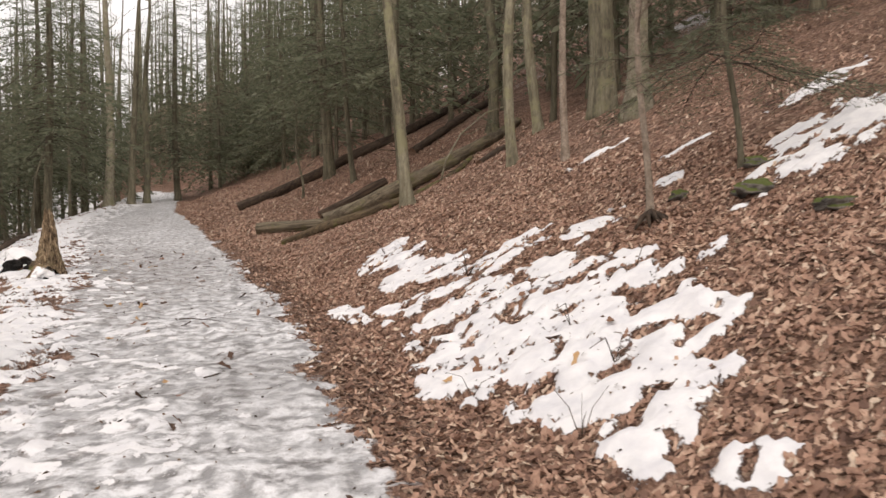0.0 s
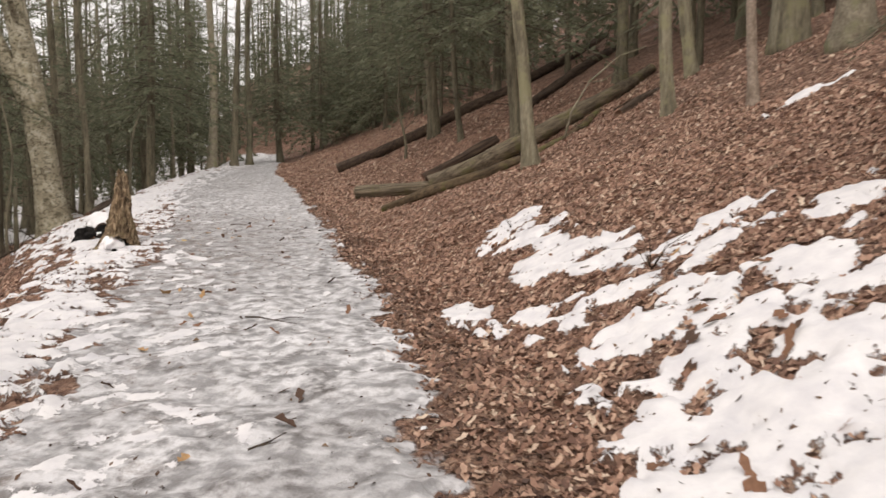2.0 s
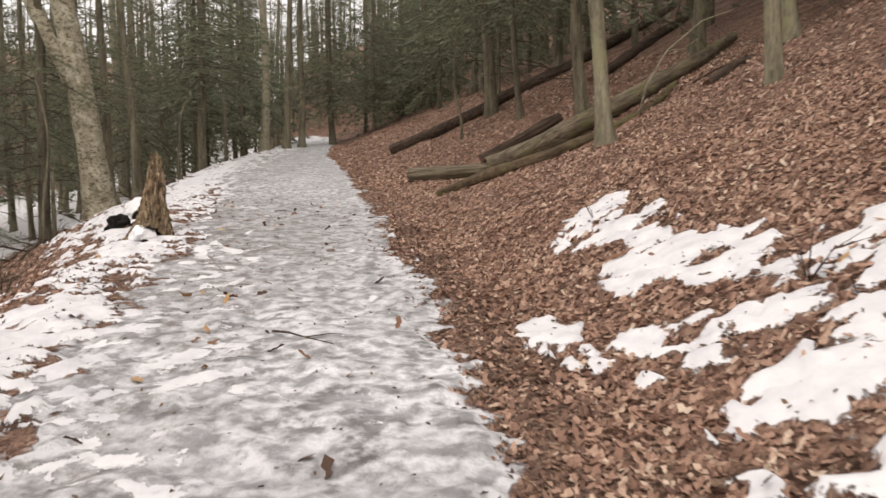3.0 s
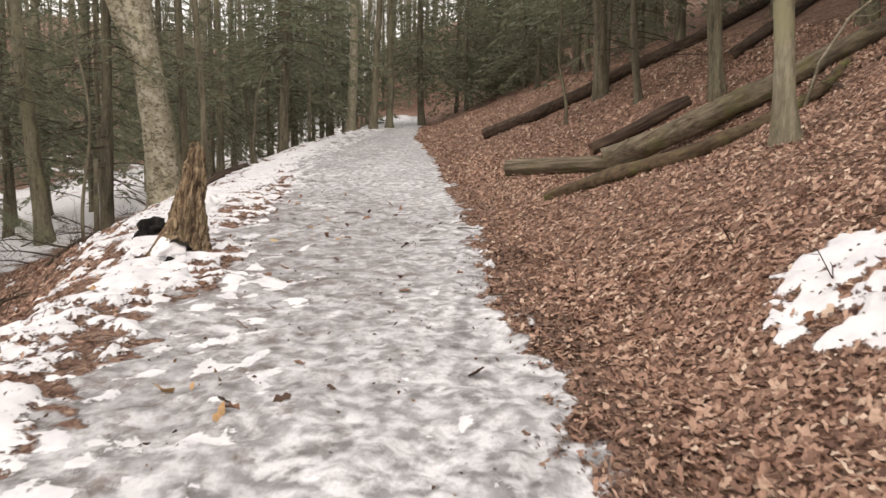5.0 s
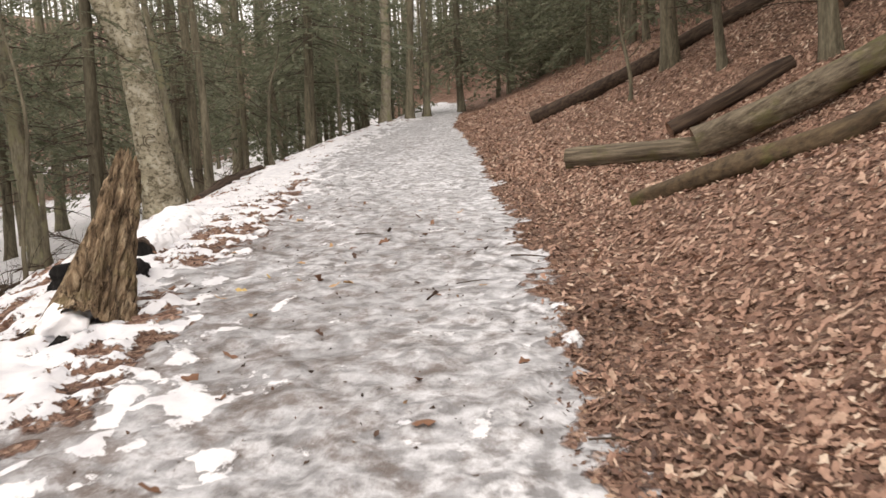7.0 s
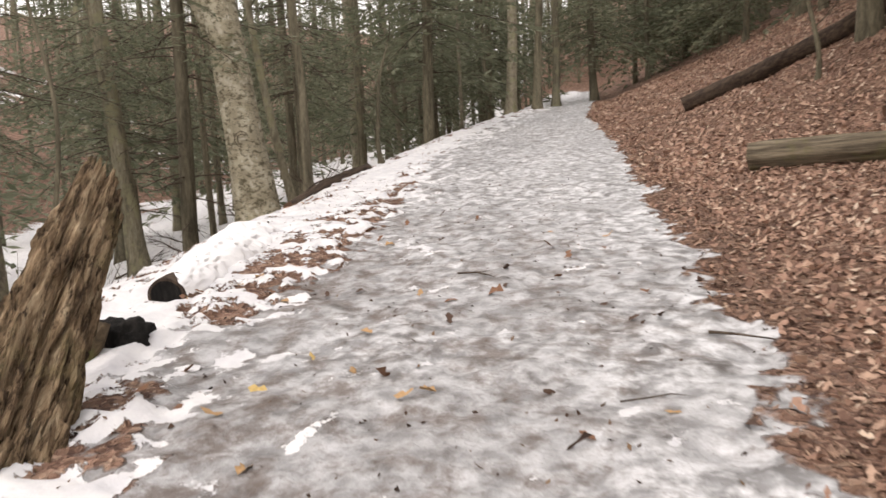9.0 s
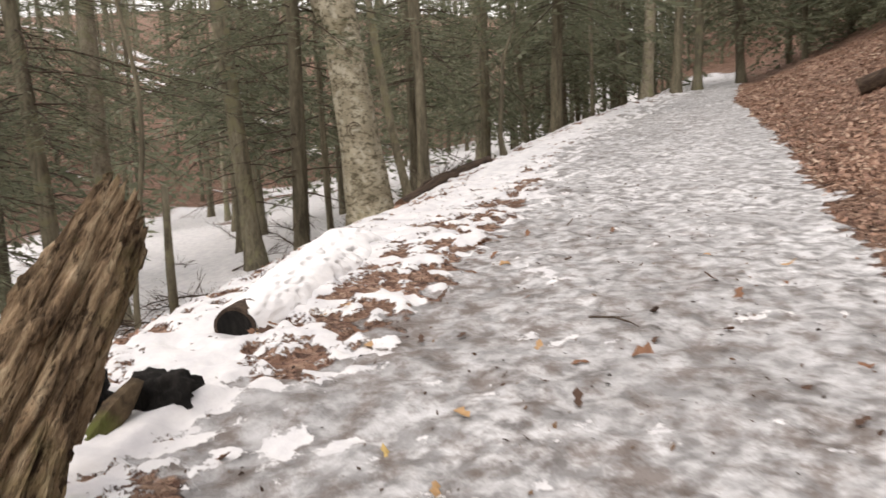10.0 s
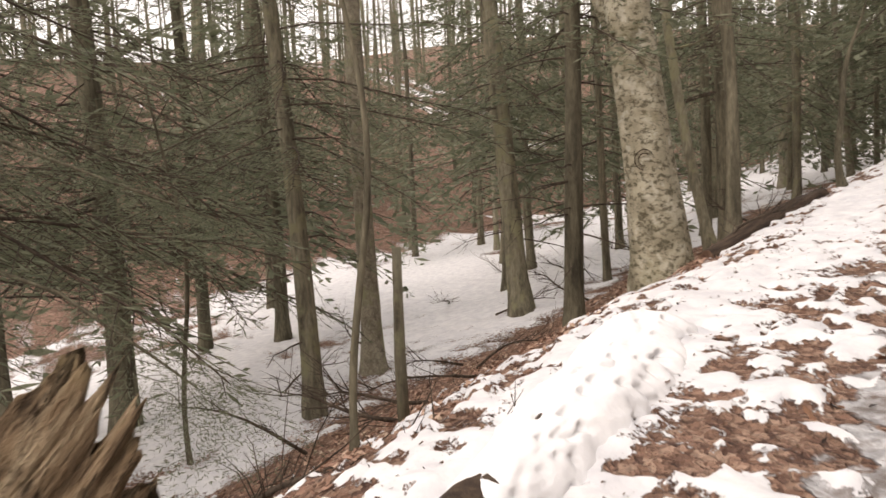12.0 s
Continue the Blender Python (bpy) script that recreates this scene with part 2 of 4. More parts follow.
    hgt = arith(n, l, "ADD", arith(n, l, "MULTIPLY", vor.outputs["Distance"], 2.0), n2)
    hgt = mixed(n, l, ice_m, hgt, arith(n, l, "ADD", n1, arith(n, l, "MULTIPLY", n2, .4)))
    hgt = mixed(n, l, snow_m, hgt, arith(n, l, "ADD", arith(n, l, "MULTIPLY", n2, .3), .6))
    bump(n, l, b, hgt, .9, .045)
    return m


def bark_material(name, dark, mid, light, lichen=None, ridges=True, scale=1.0):
    m, n, l, b = material(name, .9, .2)
    tc = n.new("ShaderNodeTexCoord").outputs["Object"]
    rnd = n.new("ShaderNodeObjectInfo").outputs["Random"]
    off = n.new("ShaderNodeVectorMath")
    l.new(tc, off.inputs[0])
    l.new(rnd, off.inputs[1])
    v = off.outputs[0]
    g = noise_node(n, l, v, 7 * scale, 6, .65, (1, 1, .14 if ridges else .7))
    f = noise_node(n, l, v, 28 * scale, 4, .6, (1, 1, .25 if ridges else 1))
    col = ramp(n, l, g, [(.3, dark), (.5, mid), (.7, light)])
    fine = ramp(n, l, f, [(.35, (.6, .6, .6)), (.65, (1.1, 1.1, 1.1))])
    mul = n.new("ShaderNodeMix")
    mul.data_type, mul.blend_type = "RGBA", "MULTIPLY"
    mul.inputs[0].default_value = .8
    l.new(col, mul.inputs[6])
    l.new(fine, mul.inputs[7])
    col = mul.outputs[2]
    if lichen:
        spots = ramp(n, l, noise_node(n, l, v, 3.2 * scale, 5, .6), [(.5, (0,)), (.62, (.8,))])
        col = mixed(n, l, spots, col, lichen)
    hsv = n.new("ShaderNodeHueSaturation")
    l.new(col, hsv.inputs["Color"])
    l.new(ramp(n, l, rnd, [(0, (.75,)), (1, (1.2,))]), hsv.inputs["Value"])
    l.new(hsv.outputs[0], b.inputs["Base Color"])
    bump(n, l, b, arith(n, l, "ADD", g, arith(n, l, "MULTIPLY", f, .4)), .9, .025)
    return m


def beech_material():
    m, n, l, b = material("beech_bark", .85, .2)
    v = n.new("ShaderNodeTexCoord").outputs["Object"]
    base = ramp(n, l, noise_node(n, l, v, 2.4, 5, .6), [(.32, (.21, .19, .135)), (.5, (.37, .335, .245)), (.66, (.53, .495, .385))])
    scars = ramp(n, l, noise_node(n, l, v, 13, 6, .75, (.7, .7, 1.1)), [(.5, (0,)), (.58, (.8,))])
    col = mixed(n, l, scars, base, (.07, .06, .035))
    pale = ramp(n, l, noise_node(n, l, v, 5.5, 4, .6), [(.56, (0,)), (.66, (.75,))])
    col = mixed(n, l, pale, col, (.56, .53, .43))
    moss = ramp(n, l, noise_node(n, l, v, 1.5, 4, .6), [(.57, (0,)), (.74, (.5,))])
    col = mixed(n, l, moss, col, (.22, .205, .095))
    l.new(col, b.inputs["Base Color"])
    bump(n, l, b, arith(n, l, "SUBTRACT", noise_node(n, l, v, 14, 4, .6), scars), .6, .015)
    return m


def island_material(name, stops, rough=.8, spec=.25, translucent=0.0):
    m, n, l, b = material(name, rough, spec)
    geo = n.new("ShaderNodeNewGeometry")
    col = ramp(n, l, geo.outputs["Random Per Island"], stops)
    fine = ramp(n, l, noise_node(n, l, geo.outputs["Position"], 40, 3), [(.3, (.75, .75, .75)), (.7, (1.1, 1.1, 1.1))])
    mul = n.new("ShaderNodeMix")
    mul.data_type, mul.blend_type = "RGBA", "MULTIPLY"
    mul.inputs[0].default_value = 1
    l.new(col, mul.inputs[6])
    l.new(fine, mul.inputs[7])
    l.new(mul.outputs[2], b.inputs["Base Color"])
    if translucent:
        tr, mx = n.new("ShaderNodeBsdfTranslucent"), n.new("ShaderNodeMixShader")
        l.new(mul.outputs[2], tr.inputs["Color"])
        mx.inputs[0].default_value = translucent
        l.new(b.outputs[0], mx.inputs[1])
        l.new(tr.outputs[0], mx.inputs[2])
        l.new(mx.outputs[0], n["Material Output"].inputs["Surface"])
    return m


def wood_material(name, dark, mid, light, moss=None, crumbling=False):
    m, n, l, b = material(name, .85, .2)
    v = n.new("ShaderNodeTexCoord").outputs["Object"]
    g = noise_node(n, l, v, 16, 6, .7, (1, 1, .2 if crumbling else .09))
    w = noise_node(n, l, v, 3, 5, .6, (1, 1, .5))
    col = ramp(n, l, g, [(.32, dark), (.5, mid), (.68, light)])
    rot = ramp(n, l, w, [(.52, (0,)), (.7, (.6,))])
    col = mixed(n, l, rot, col, dark)
    if moss:
        mm = ramp(n, l, noise_node(n, l, v, 1.6, 5, .65), [(.5, (0,)), (.66, (.8,))])
        col = mixed(n, l, mm, col, moss)
    l.new(col, b.inputs["Base Color"])
    hgt = g
    if crumbling:
        chips = noise_node(n, l, v, 22, 6, .75, (1, 1, .3))
        cracks = n.new("ShaderNodeTexVoronoi")
        cracks.feature = "DISTANCE_TO_EDGE"
        cracks.inputs["Scale"].default_value = 13
        mp = n.new("ShaderNodeMapping")
        mp.inputs["Scale"].default_value = (1, 1, .22)
        l.new(v, mp.inputs[0])
        l.new(mp.outputs[0], cracks.inputs["Vector"])
        gap = ramp(n, l, cracks.outputs["Distance"], [(0, (0,)), (.12, (1,))])
        hgt = arith(n, l, "ADD", arith(n, l, "ADD", g, chips), arith(n, l, "MULTIPLY", gap, .5))
        col = mixed(n, l, ramp(n, l, chips, [(.38, (.92,)), (.48, (0,))]), col, dark)
        l.new(col, b.inputs["Base Color"])
    bump(n, l, b, hgt, 1.0, .05 if crumbling else .03)
    return m


GROUND = ground_material()
BARK_GREY = bark_material("grey_brown_bark", (.085, .075, .054), (.21, .19, .135), (.32, .295, .215), (.25, .24, .145))
BARK_PALE = bark_material("pale_smooth_bark", (.14, .12, .09), (.27, .24, .18), (.36, .33, .25), (.22, .22, .13), ridges=False)
BARK_DARK = bark_material("dark_hemlock_bark", (.06, .053, .038), (.16, .143, .1), (.25, .225, .16))
BARK_PINK = bark_material("pinkish_sapling_bark", (.17, .13, .1), (.3, .24, .19), (.38, .32, .26), ridges=False)
BEECH = beech_material()
NEEDLES = island_material("hemlock_needles", [(0, (.13, .148, .094)), (.5, (.19, .207, .135)), (1, (.25, .262, .18))], .6, .25, .45)
DRY_LEAVES = island_material("dry_leaves", [(0, (.15, .087, .067)), (.3, (.32, .193, .14)), (.65, (.47, .297, .22)), (.9, (.6, .425, .32)), (1, (.74, .61, .48))], .75, .25, .2)
LOG_BARK = wood_material("furrowed_log_bark", (.045, .036, .027), (.14, .115, .082), (.25, .21, .15), (.13, .125, .05))
LOG_DARK = wood_material("rotting_log", (.022, .016, .013), (.065, .046, .034), (.12, .085, .06))
LOG_MOSS = wood_material("mossy_log", (.04, .03, .02), (.1, .072, .045), (.16, .12, .07), (.14, .165, .04))
STUMP_WOOD = wood_material("rotten_stump_wood", (.042, .026, .016), (.34, .24, .148), (.64, .51, .345), (.28, .24, .11), True)
CUT_WOOD = wood_material("weathered_cut_end", (.1, .06, .04), (.22, .14, .1), (.3, .21, .15))
# char of the burnt chunks; also the painted darkness in the hollow log
CHAR_AND_HOLLOW_SHADE = wood_material("charred_wood", (.004, .004, .004), (.012, .011, .01), (.03, .027, .025))
TWIG = wood_material("twig_bark", (.03, .022, .017), (.08, .06, .045), (.14, .11, .08))
MOSS = island_material("green_moss", [(0, (.05, .065, .02)), (1, (.12, .14, .04))], .9)


def stone_material():
    m, n, l, b = material("mossy_stone", .9, .2)
    geo = n.new("ShaderNodeNewGeometry")
    sep = n.new("ShaderNodeSeparateXYZ")
    l.new(geo.outputs["Normal"], sep.inputs[0])
    p = geo.outputs["Position"]
    stone = ramp(n, l, noise_node(n, l, p, 9, 6), [(.3, (.06, .055, .05)), (.7, (.2, .18, .16))])
    grow = arith(n, l, "ADD", sep.outputs[2], arith(n, l, "MULTIPLY", noise_node(n, l, p, 6, 5), .9))
    col = mixed(n, l, ramp(n, l, grow, [(.75, (0,)), (1.0, (1,))]), stone, (.085, .1, .03))
    l.new(col, b.inputs["Base Color"])
    bump(n, l, b, noise_node(n, l, p, 25, 5), .8, .02)
    return m


def plain_snow():
    m, n, l, b = material("old_snow", .7, .3)
    p = n.new("ShaderNodeNewGeometry").outputs["Position"]
    l.new(ramp(n, l, noise_node(n, l, p, 5, 5), [(.25, (.78, .78, .8)), (.7, (.9, .895, .9))]), b.inputs["Base Color"])
    bump(n, l, b, noise_node(n, l, p, 12, 4), .4, .02)
    return m


STONE, SNOW = stone_material(), plain_snow()


# ---- mesh building ----
def mesh_from(name, verts, faces, mat, smooth=True):
    """faces: an integer array with three or four columns, or a list of such arrays."""
    me = bpy.data.meshes.new(name)
    groups = faces if isinstance(faces, list) else [faces]
    groups = [np.asarray(g, np.int32) for g in groups if len(g)]
    verts = np.asarray(verts, np.float32)
    me.vertices.add(len(verts))
    me.vertices.foreach_set("co", verts.ravel())
    loops = np.concatenate([g.ravel() for g in groups])
    sizes = np.concatenate([np.full(len(g), g.shape[1], np.int32) for g in groups])
    starts = np.concatenate([[0], np.cumsum(sizes)[:-1]]).astype(np.int32)
    me.loops.add(len(loops))
    me.loops.foreach_set("vertex_index", loops)
    me.polygons.add(len(sizes))
    me.polygons.foreach_set("loop_start", starts)
    me.polygons.foreach_set("loop_total", sizes)
    me.update(calc_edges=True)
    me.validate()
    if smooth:
        me.polygons.foreach_set("use_smooth", np.ones(len(me.polygons), bool))
    me.materials.append(mat)
    return me


def part(name, me, parent, label=""):
    ob = new(name, me)
    ob.parent = parent
    return tagged(ob, label) if label else ob


class Pile:
    """Gathers pieces into one mesh."""

    def __init__(self):
        self.verts, self.quads, self.tris, self.count = [], [], [], 0

    def add(self, verts, quads=None, tris=None):
        if quads is not None and len(quads):
            self.quads.append(np.asarray(quads) + self.count)
        if tris is not None and len(tris):
            self.tris.append(np.asarray(tris) + self.count)
        self.verts.append(np.asarray(verts, float))
        self.count += len(verts)

    def mesh(self, name, mat, smooth=True):
        groups = [np.concatenate(g) for g in (self.quads, self.tris) if g]
        return mesh_from(name, np.concatenate(self.verts), groups, mat, smooth)


def tube(points, radii, sides=8, wobble=0.0, seed=0, cap=True, flute=0.0):
    """A tapering round rod along points: verts, quads, tris."""
    P = np.asarray(points, float)
    n = len(P)
    T = np.gradient(P, axis=0)
    T /= np.linalg.norm(T, axis=1)[:, None] + 1e-9
    ref = np.array([1.0, 0, 0]) if abs(T[0][0]) < .8 else np.array([0, 1.0, 0])
    A = np.cross(T, ref)
    A /= np.linalg.norm(A, axis=1)[:, None]
    B = np.cross(T, A)
    ang = np.linspace(0, 2 * np.pi, sides, endpoint=False)
    R = np.asarray(radii, float)[:, None] * np.ones((1, sides))
    if wobble:
        k = np.arange(n)[:, None] * .7
        R = R * (1 + wobble * 2 * (value_noise(np.cos(ang)[None] * 2.2 + seed * 3.1 + 40 + k * 0, np.sin(ang)[None] * 2.2 + k + 40, seed) - .5))
    if flute:
        R = R * (1 + flute * np.sin(ang * 7 + seed)[None] * np.linspace(1, .2, n)[:, None])
    V = P[:, None] + R[..., None] * (np.cos(ang)[None, :, None] * A[:, None] + np.sin(ang)[None, :, None] * B[:, None])
    V = V.reshape(-1, 3)
    i = np.arange(n - 1)[:, None] * sides + np.arange(sides)[None]
    j = np.arange(n - 1)[:, None] * sides + (np.arange(sides)[None] + 1) % sides
    Q = np.stack([i, i + sides, j + sides, j], -1).reshape(-1, 4)
    tris = []
    if cap:
        V = np.vstack([V, P[-1] + T[-1] * R[-1].mean() * .05, P[0]])
        c, last = n * sides, (n - 1) * sides
        tris = [(last + a, c, last + (a + 1) % sides) for a in range(sides)] + [((a + 1) % sides, c + 1, a) for a in range(sides)]
    return V, Q, np.array(tris, int).reshape(-1, 3)


# ---- ground ----
def spread(stops):
    """Ascending values: (from, to, step) stretches laid end to end."""
    out = [np.arange(a, b, s) for a, b, s in stops]
    return np.concatenate(out + [[stops[-1][1]]])


ys = spread([(-60, -12, 6), (-12, 0, .8), (0, 3, .2), (3, 19, .05), (19, 24, .09), (24, 32, .16), (32, 50, .35), (50, 90, 1.2), (90, 400, 14)])
os_ = spread([(-420, -80, 20), (-80, -30, 2.5), (-30, -16, .6), (-16, -9, .2), (-9, -6.4, .08), (-6.4, 4.2, .05), (4.2, 8, .1), (8, 16, .3), (16, 50, 1.5), (50, 420, 24)])
O, Y = np.meshgrid(os_, ys)
X = edge_right(np.minimum(Y, 62)) + np.interp(Y, [62, 400], [0, -60]) + O
Z = ground_z(X, Y)
rows_n, cols_n = Y.shape
i = np.arange(rows_n - 1)[:, None] * cols_n + np.arange(cols_n - 1)[None]
quads = np.stack([i, i + 1, i + cols_n + 1, i + cols_n], -1).reshape(-1, 4)
ground_mesh = mesh_from("ground", np.stack([X, Y, Z], -1).reshape(-1, 3), quads, GROUND)
for key, field in (("snow", snow_field), ("ice", ice_field), ("grime", grime_field)):
    at = ground_mesh.attributes.new(key, "FLOAT", "POINT")
    at.data.foreach_set("value", np.clip(field(X, Y) + .5, -1, 2).astype(np.float32).ravel())
tagged(new("ground", ground_mesh), "forest floor with brown leaf litter, icy trail and patches of old snow", "ground", kind="structure")


# ---- trees ----
rng = np.random.default_rng(7)


def unit(v):
    v = np.asarray(v, float)
    return v / (np.linalg.norm(v) + 1e-9)


def trunk_line(height, lean, bend, seed, steps=14):
    """Points up a trunk that leans (x, y per metre) and bends a little."""
    r = np.random.default_rng(seed)
    z = np.linspace(0, 1, steps) ** 1.5 * height
    wx, wy = r.normal(0, bend, 2), r.normal(0, bend, 2)
    x = lean[0] * z + wx[0] * np.sin(z / height * 5) + wx[1] * np.sin(z / height * 11) * .5
    y = lean[1] * z + wy[0] * np.sin(z / height * 4.4) + wy[1] * np.sin(z / height * 9) * .5
    return np.stack([x - x[0], y - y[0], z - .25], 1)


def trunk_radius(points, dia, flare):
    z = points[:, 2] - points[0, 2]
    r = dia / 2 * np.interp(z / z[-1], [0, .5, 1], [1, .72, .12])
    return r * (1 + flare * np.exp(-np.maximum(z - .25, 0) / (dia * .9)))


def trunk_mesh(height, dia, lean, bend, seed, mat, flare=.55, sides=20):
    P = trunk_line(height, lean, bend, seed, 22)
    V, Q, T = tube(P, trunk_radius(P, dia, flare), sides, .10, seed, True, .05 * flare)
    return mesh_from("trunk", V, [Q, T], mat), P


def bare_crown(P, dia, seed, mat, lowest=.3, limbs=11, reach=3.4, fine=True):
    """Bare limbs, boughs and twigs of a leafless tree, as one mesh."""
    r = np.random.default_rng(seed + 100)
    pile = Pile()
    H = P[-1, 2]

    def rod(start, direction, length, rad, level):
        n = 5 if level < 2 else 4
        t = np.linspace(0, 1, n)[:, None]
        side = unit(r.normal(0, 1, 3))
        pts = start + direction * length * t + side * length * .12 * np.sin(t * 3.1) + np.array([0, 0, length * .16]) * t ** 2
        V, Q, T = tube(pts, np.linspace(rad, rad * .3, n), (6, 4, 3)[level], cap=False)
        pile.add(V, Q)
        if level < 2:
            for k in range(5 if level == 0 else (4 if fine else 2)):
                f = r.uniform(.25, 1)
                at = pts[0] * 0 + np.array([np.interp(f, t[:, 0], pts[:, c]) for c in range(3)])
                d = unit(direction + r.normal(0, .55, 3) + np.array([0, 0, .15]))
                rod(at, d, length * r.uniform(.3, .55), max(rad * .45 * (1.1 - f * .5), .004), level + 1)

    for k in range(limbs):
        z = H * (lowest + (1 - lowest) * (k + r.uniform(0, .9)) / limbs)
        at = np.array([np.interp(z, P[:, 2], P[:, c]) for c in range(3)])
        a = r.uniform(0, 6.28)
        f = 1 - z / H * .75
        d = unit([np.cos(a), np.sin(a), r.uniform(.3, .9)])
        rod(at, d, reach * f * r.uniform(.6, 1.1), max(dia * .17 * f, .012), 0)
    return pile.mesh("crown", mat)


def bough(length, density, seed, blade=1.0, thin=1.0):
    """A flat drooping hemlock spray along +x: twig rods and rows of needle-lined blades."""
    r = np.random.default_rng(seed)
    rods, blades = Pile(), Pile()
    t = np.linspace(0, 1, 6 if density > 7 else 4)
    axis = np.stack([t * length, .04 * length * np.sin(t * 4), -.16 * length * t ** 2 + .03 * np.sin(t * 9)], 1)
    V, Q, T = tube(axis, np.linspace(.014, .003, len(t)) * (length / 2.2), 3, cap=False)
    rods.add(V, Q)
    count = int(length * density)
    for k in range(count):
        f = .1 + .9 * (k + r.uniform(0, .8)) / count
        base = np.array([np.interp(f, t, axis[:, c]) for c in range(3)])
        side = 1 if k % 2 else -1
        ln = length * (.36 * (1 - f) ** .8 + .07) * r.uniform(.65, 1.15)
        d = unit([.75, side * r.uniform(.6, 1.1), r.uniform(-.25, .05)])
        tip = base + d * ln - np.array([0, 0, .2 * ln])
        if density > 7:
            V, Q, T = tube([base, tip], [.004, .0015], 3, cap=False)
            rods.add(V, Q)
        m = max(2, int(ln * density * .9))
        for s in range(m):
            g = (s + r.uniform(.2, .9)) / m
            o = base + (tip - base) * g
            for sd in (1, -1):
                w = unit(d + sd * .9 * unit(np.cross(d, [0, 0, 1])) + r.normal(0, .25, 3)) * r.uniform(.07, .17) * (1.15 - .5 * g) * blade
                e = unit(np.cross(w, [0, 0, 1]) + r.normal(0, .25, 3)) * r.uniform(.012, .024) * blade * thin
                q = o + w * .5
                blades.add([o, q + e, o + w, q - e], [(0, 1, 2, 3)])
    return rods, blades


def flat(p):
    return np.concatenate(p.verts), np.concatenate(p.quads)


FINE = [tuple(flat(p) for p in bough(2.4, 13, s, .95, .5)) for s in (31, 32, 33)]
BOUGHS = [tuple(flat(p) for p in bough(2.4, 9, s, 1.3)) for s in (1, 2, 3, 4)]
COARSE = [tuple(flat(p) for p in bough(2.6, 4.4, s, 2.7, .8)) for s in (21, 22, 23, 24)]
SPARSE = [tuple(flat(p) for p in bough(2.4, 5.5, s, 2.0)) for s in (11, 12, 13)]


def turn_matrix(yaw, pitch, roll):
    return np.array(Euler((roll, pitch, yaw)).to_matrix())


def hemlock_crown(P, seed, lowest, count, reach, source, droop=.15, rising=1.7):
    """Needle sprays and their twigs, placed in whorls up the trunk: two meshes."""
    r = np.random.default_rng(seed)
    needles, twigs = Pile(), Pile()
    H = P[-1, 2]
    count = round(count * .75)
    for k in range(count):
        z = lowest + (H - lowest) * ((k + r.uniform(0, .9)) / count) ** rising
        at = np.array([np.interp(z, P[:, 2], P[:, c]) for c in range(3)])
        size = reach * (1 - (z - lowest) / (H - lowest) * .8) * r.uniform(.65, 1.1) / 2.4
        M = turn_matrix(k * 2.4 + r.uniform(-.5, .5), droop + r.uniform(-.2, .25), r.uniform(-.35, .35)) * size
        rods, blades = source[k % len(source)]
        twigs.add(rods[0] @ M.T + at, rods[1])
        needles.add(blades[0] @ M.T + at, blades[1])
    return needles.mesh("needles", NEEDLES, False), twigs.mesh("needle_spray", TWIG)


def dead_branches(ob, P, seed, low, high, count, reach):
    """Thin bare lower branches of a hemlock, nearly level, each a part."""
    r = np.random.default_rng(seed)
    for k in range(count):
        pile = Pile()
        z = r.uniform(low, high)
        at = np.array([np.interp(z, P[:, 2], P[:, c]) for c in range(3)])
        a, ln = r.uniform(0, 6.28), reach * r.uniform(.35, 1)
        t = np.linspace(0, 1, 6)[:, None]
        d = np.array([np.cos(a), np.sin(a), r.uniform(-.15, .15)])
        pts = at + d * ln * t + np.array([0, 0, -.18 * ln]) * t ** 2 + r.normal(0, .03, (6, 3)) * t
        V, Q, T = tube(pts, np.linspace(.018, .004, 6), 4, cap=False)
        pile.add(V, Q)
        for s in range(6):
            f = r.uniform(.3, 1)
            o = np.array([np.interp(f, t[:, 0], pts[:, c]) for c in range(3)])
            e = o + unit(d + r.normal(0, .6, 3)) * ln * r.uniform(.15, .4) - [0, 0, .08]
            V, Q, T = tube([o, (o + e) / 2, e], [.006, .004, .002], 3, cap=False)
            pile.add(V, Q)
        part("dead_branch", pile.mesh("dead_branch", TWIG), ob)


def root(name, x, y, label, category, group=""):
    ob = new(name)
    ob.location = (x, y, gz(x, y))
    return tagged(ob, label, category, group)


def bare_tree(x, y, dia, mat, lean=(0, 0), height=16, seed=0, label="leafless grey-brown tree trunk rising from the leaf litter", lowest=.3, limbs=10, flare=.55, bend=.12, name="bare_tree", group="trees of the wood", fine=True):
    ob = root(name, x, y, label, "tree", group)
    me, P = trunk_mesh(height, dia, lean, bend, seed, mat, flare, 20 if fine else 10)
    part("trunk", me, ob)
    part("crown", bare_crown(P, dia, seed, mat, lowest, limbs, min(3.6, height * .25), fine), ob, "bare limbs and twigs")
    return ob


def hemlock(x, y, dia, lean=(0, 0), height=15, seed=0, lowest=3.0, count=34, reach=2.8, dead=10, source=BOUGHS, label="dark-barked hemlock with drooping grey-green needle sprays", name="hemlock_tree", group="hemlocks of the wood", mat=None, droop=.15, rising=2.1):
    ob = root(name, x, y, label, "tree", group)
    me, P = trunk_mesh(height, dia, lean, .08, seed, mat or BARK_DARK, .4, 10 if source is COARSE else 20)
    part("trunk", me, ob)
    needles, twigs = hemlock_crown(P, seed, lowest, count, reach, source, droop, rising)
    crown = part("crown", needles, ob, "grey-green hemlock needles")
    tagged(part("needle_spray", twigs, crown), kind="stuff")
    tagged(crown, kind="stuff")
    if dead:
        dead_branches(ob, P, seed, .9, lowest + 1.5, dead, 1.9)
    return ob


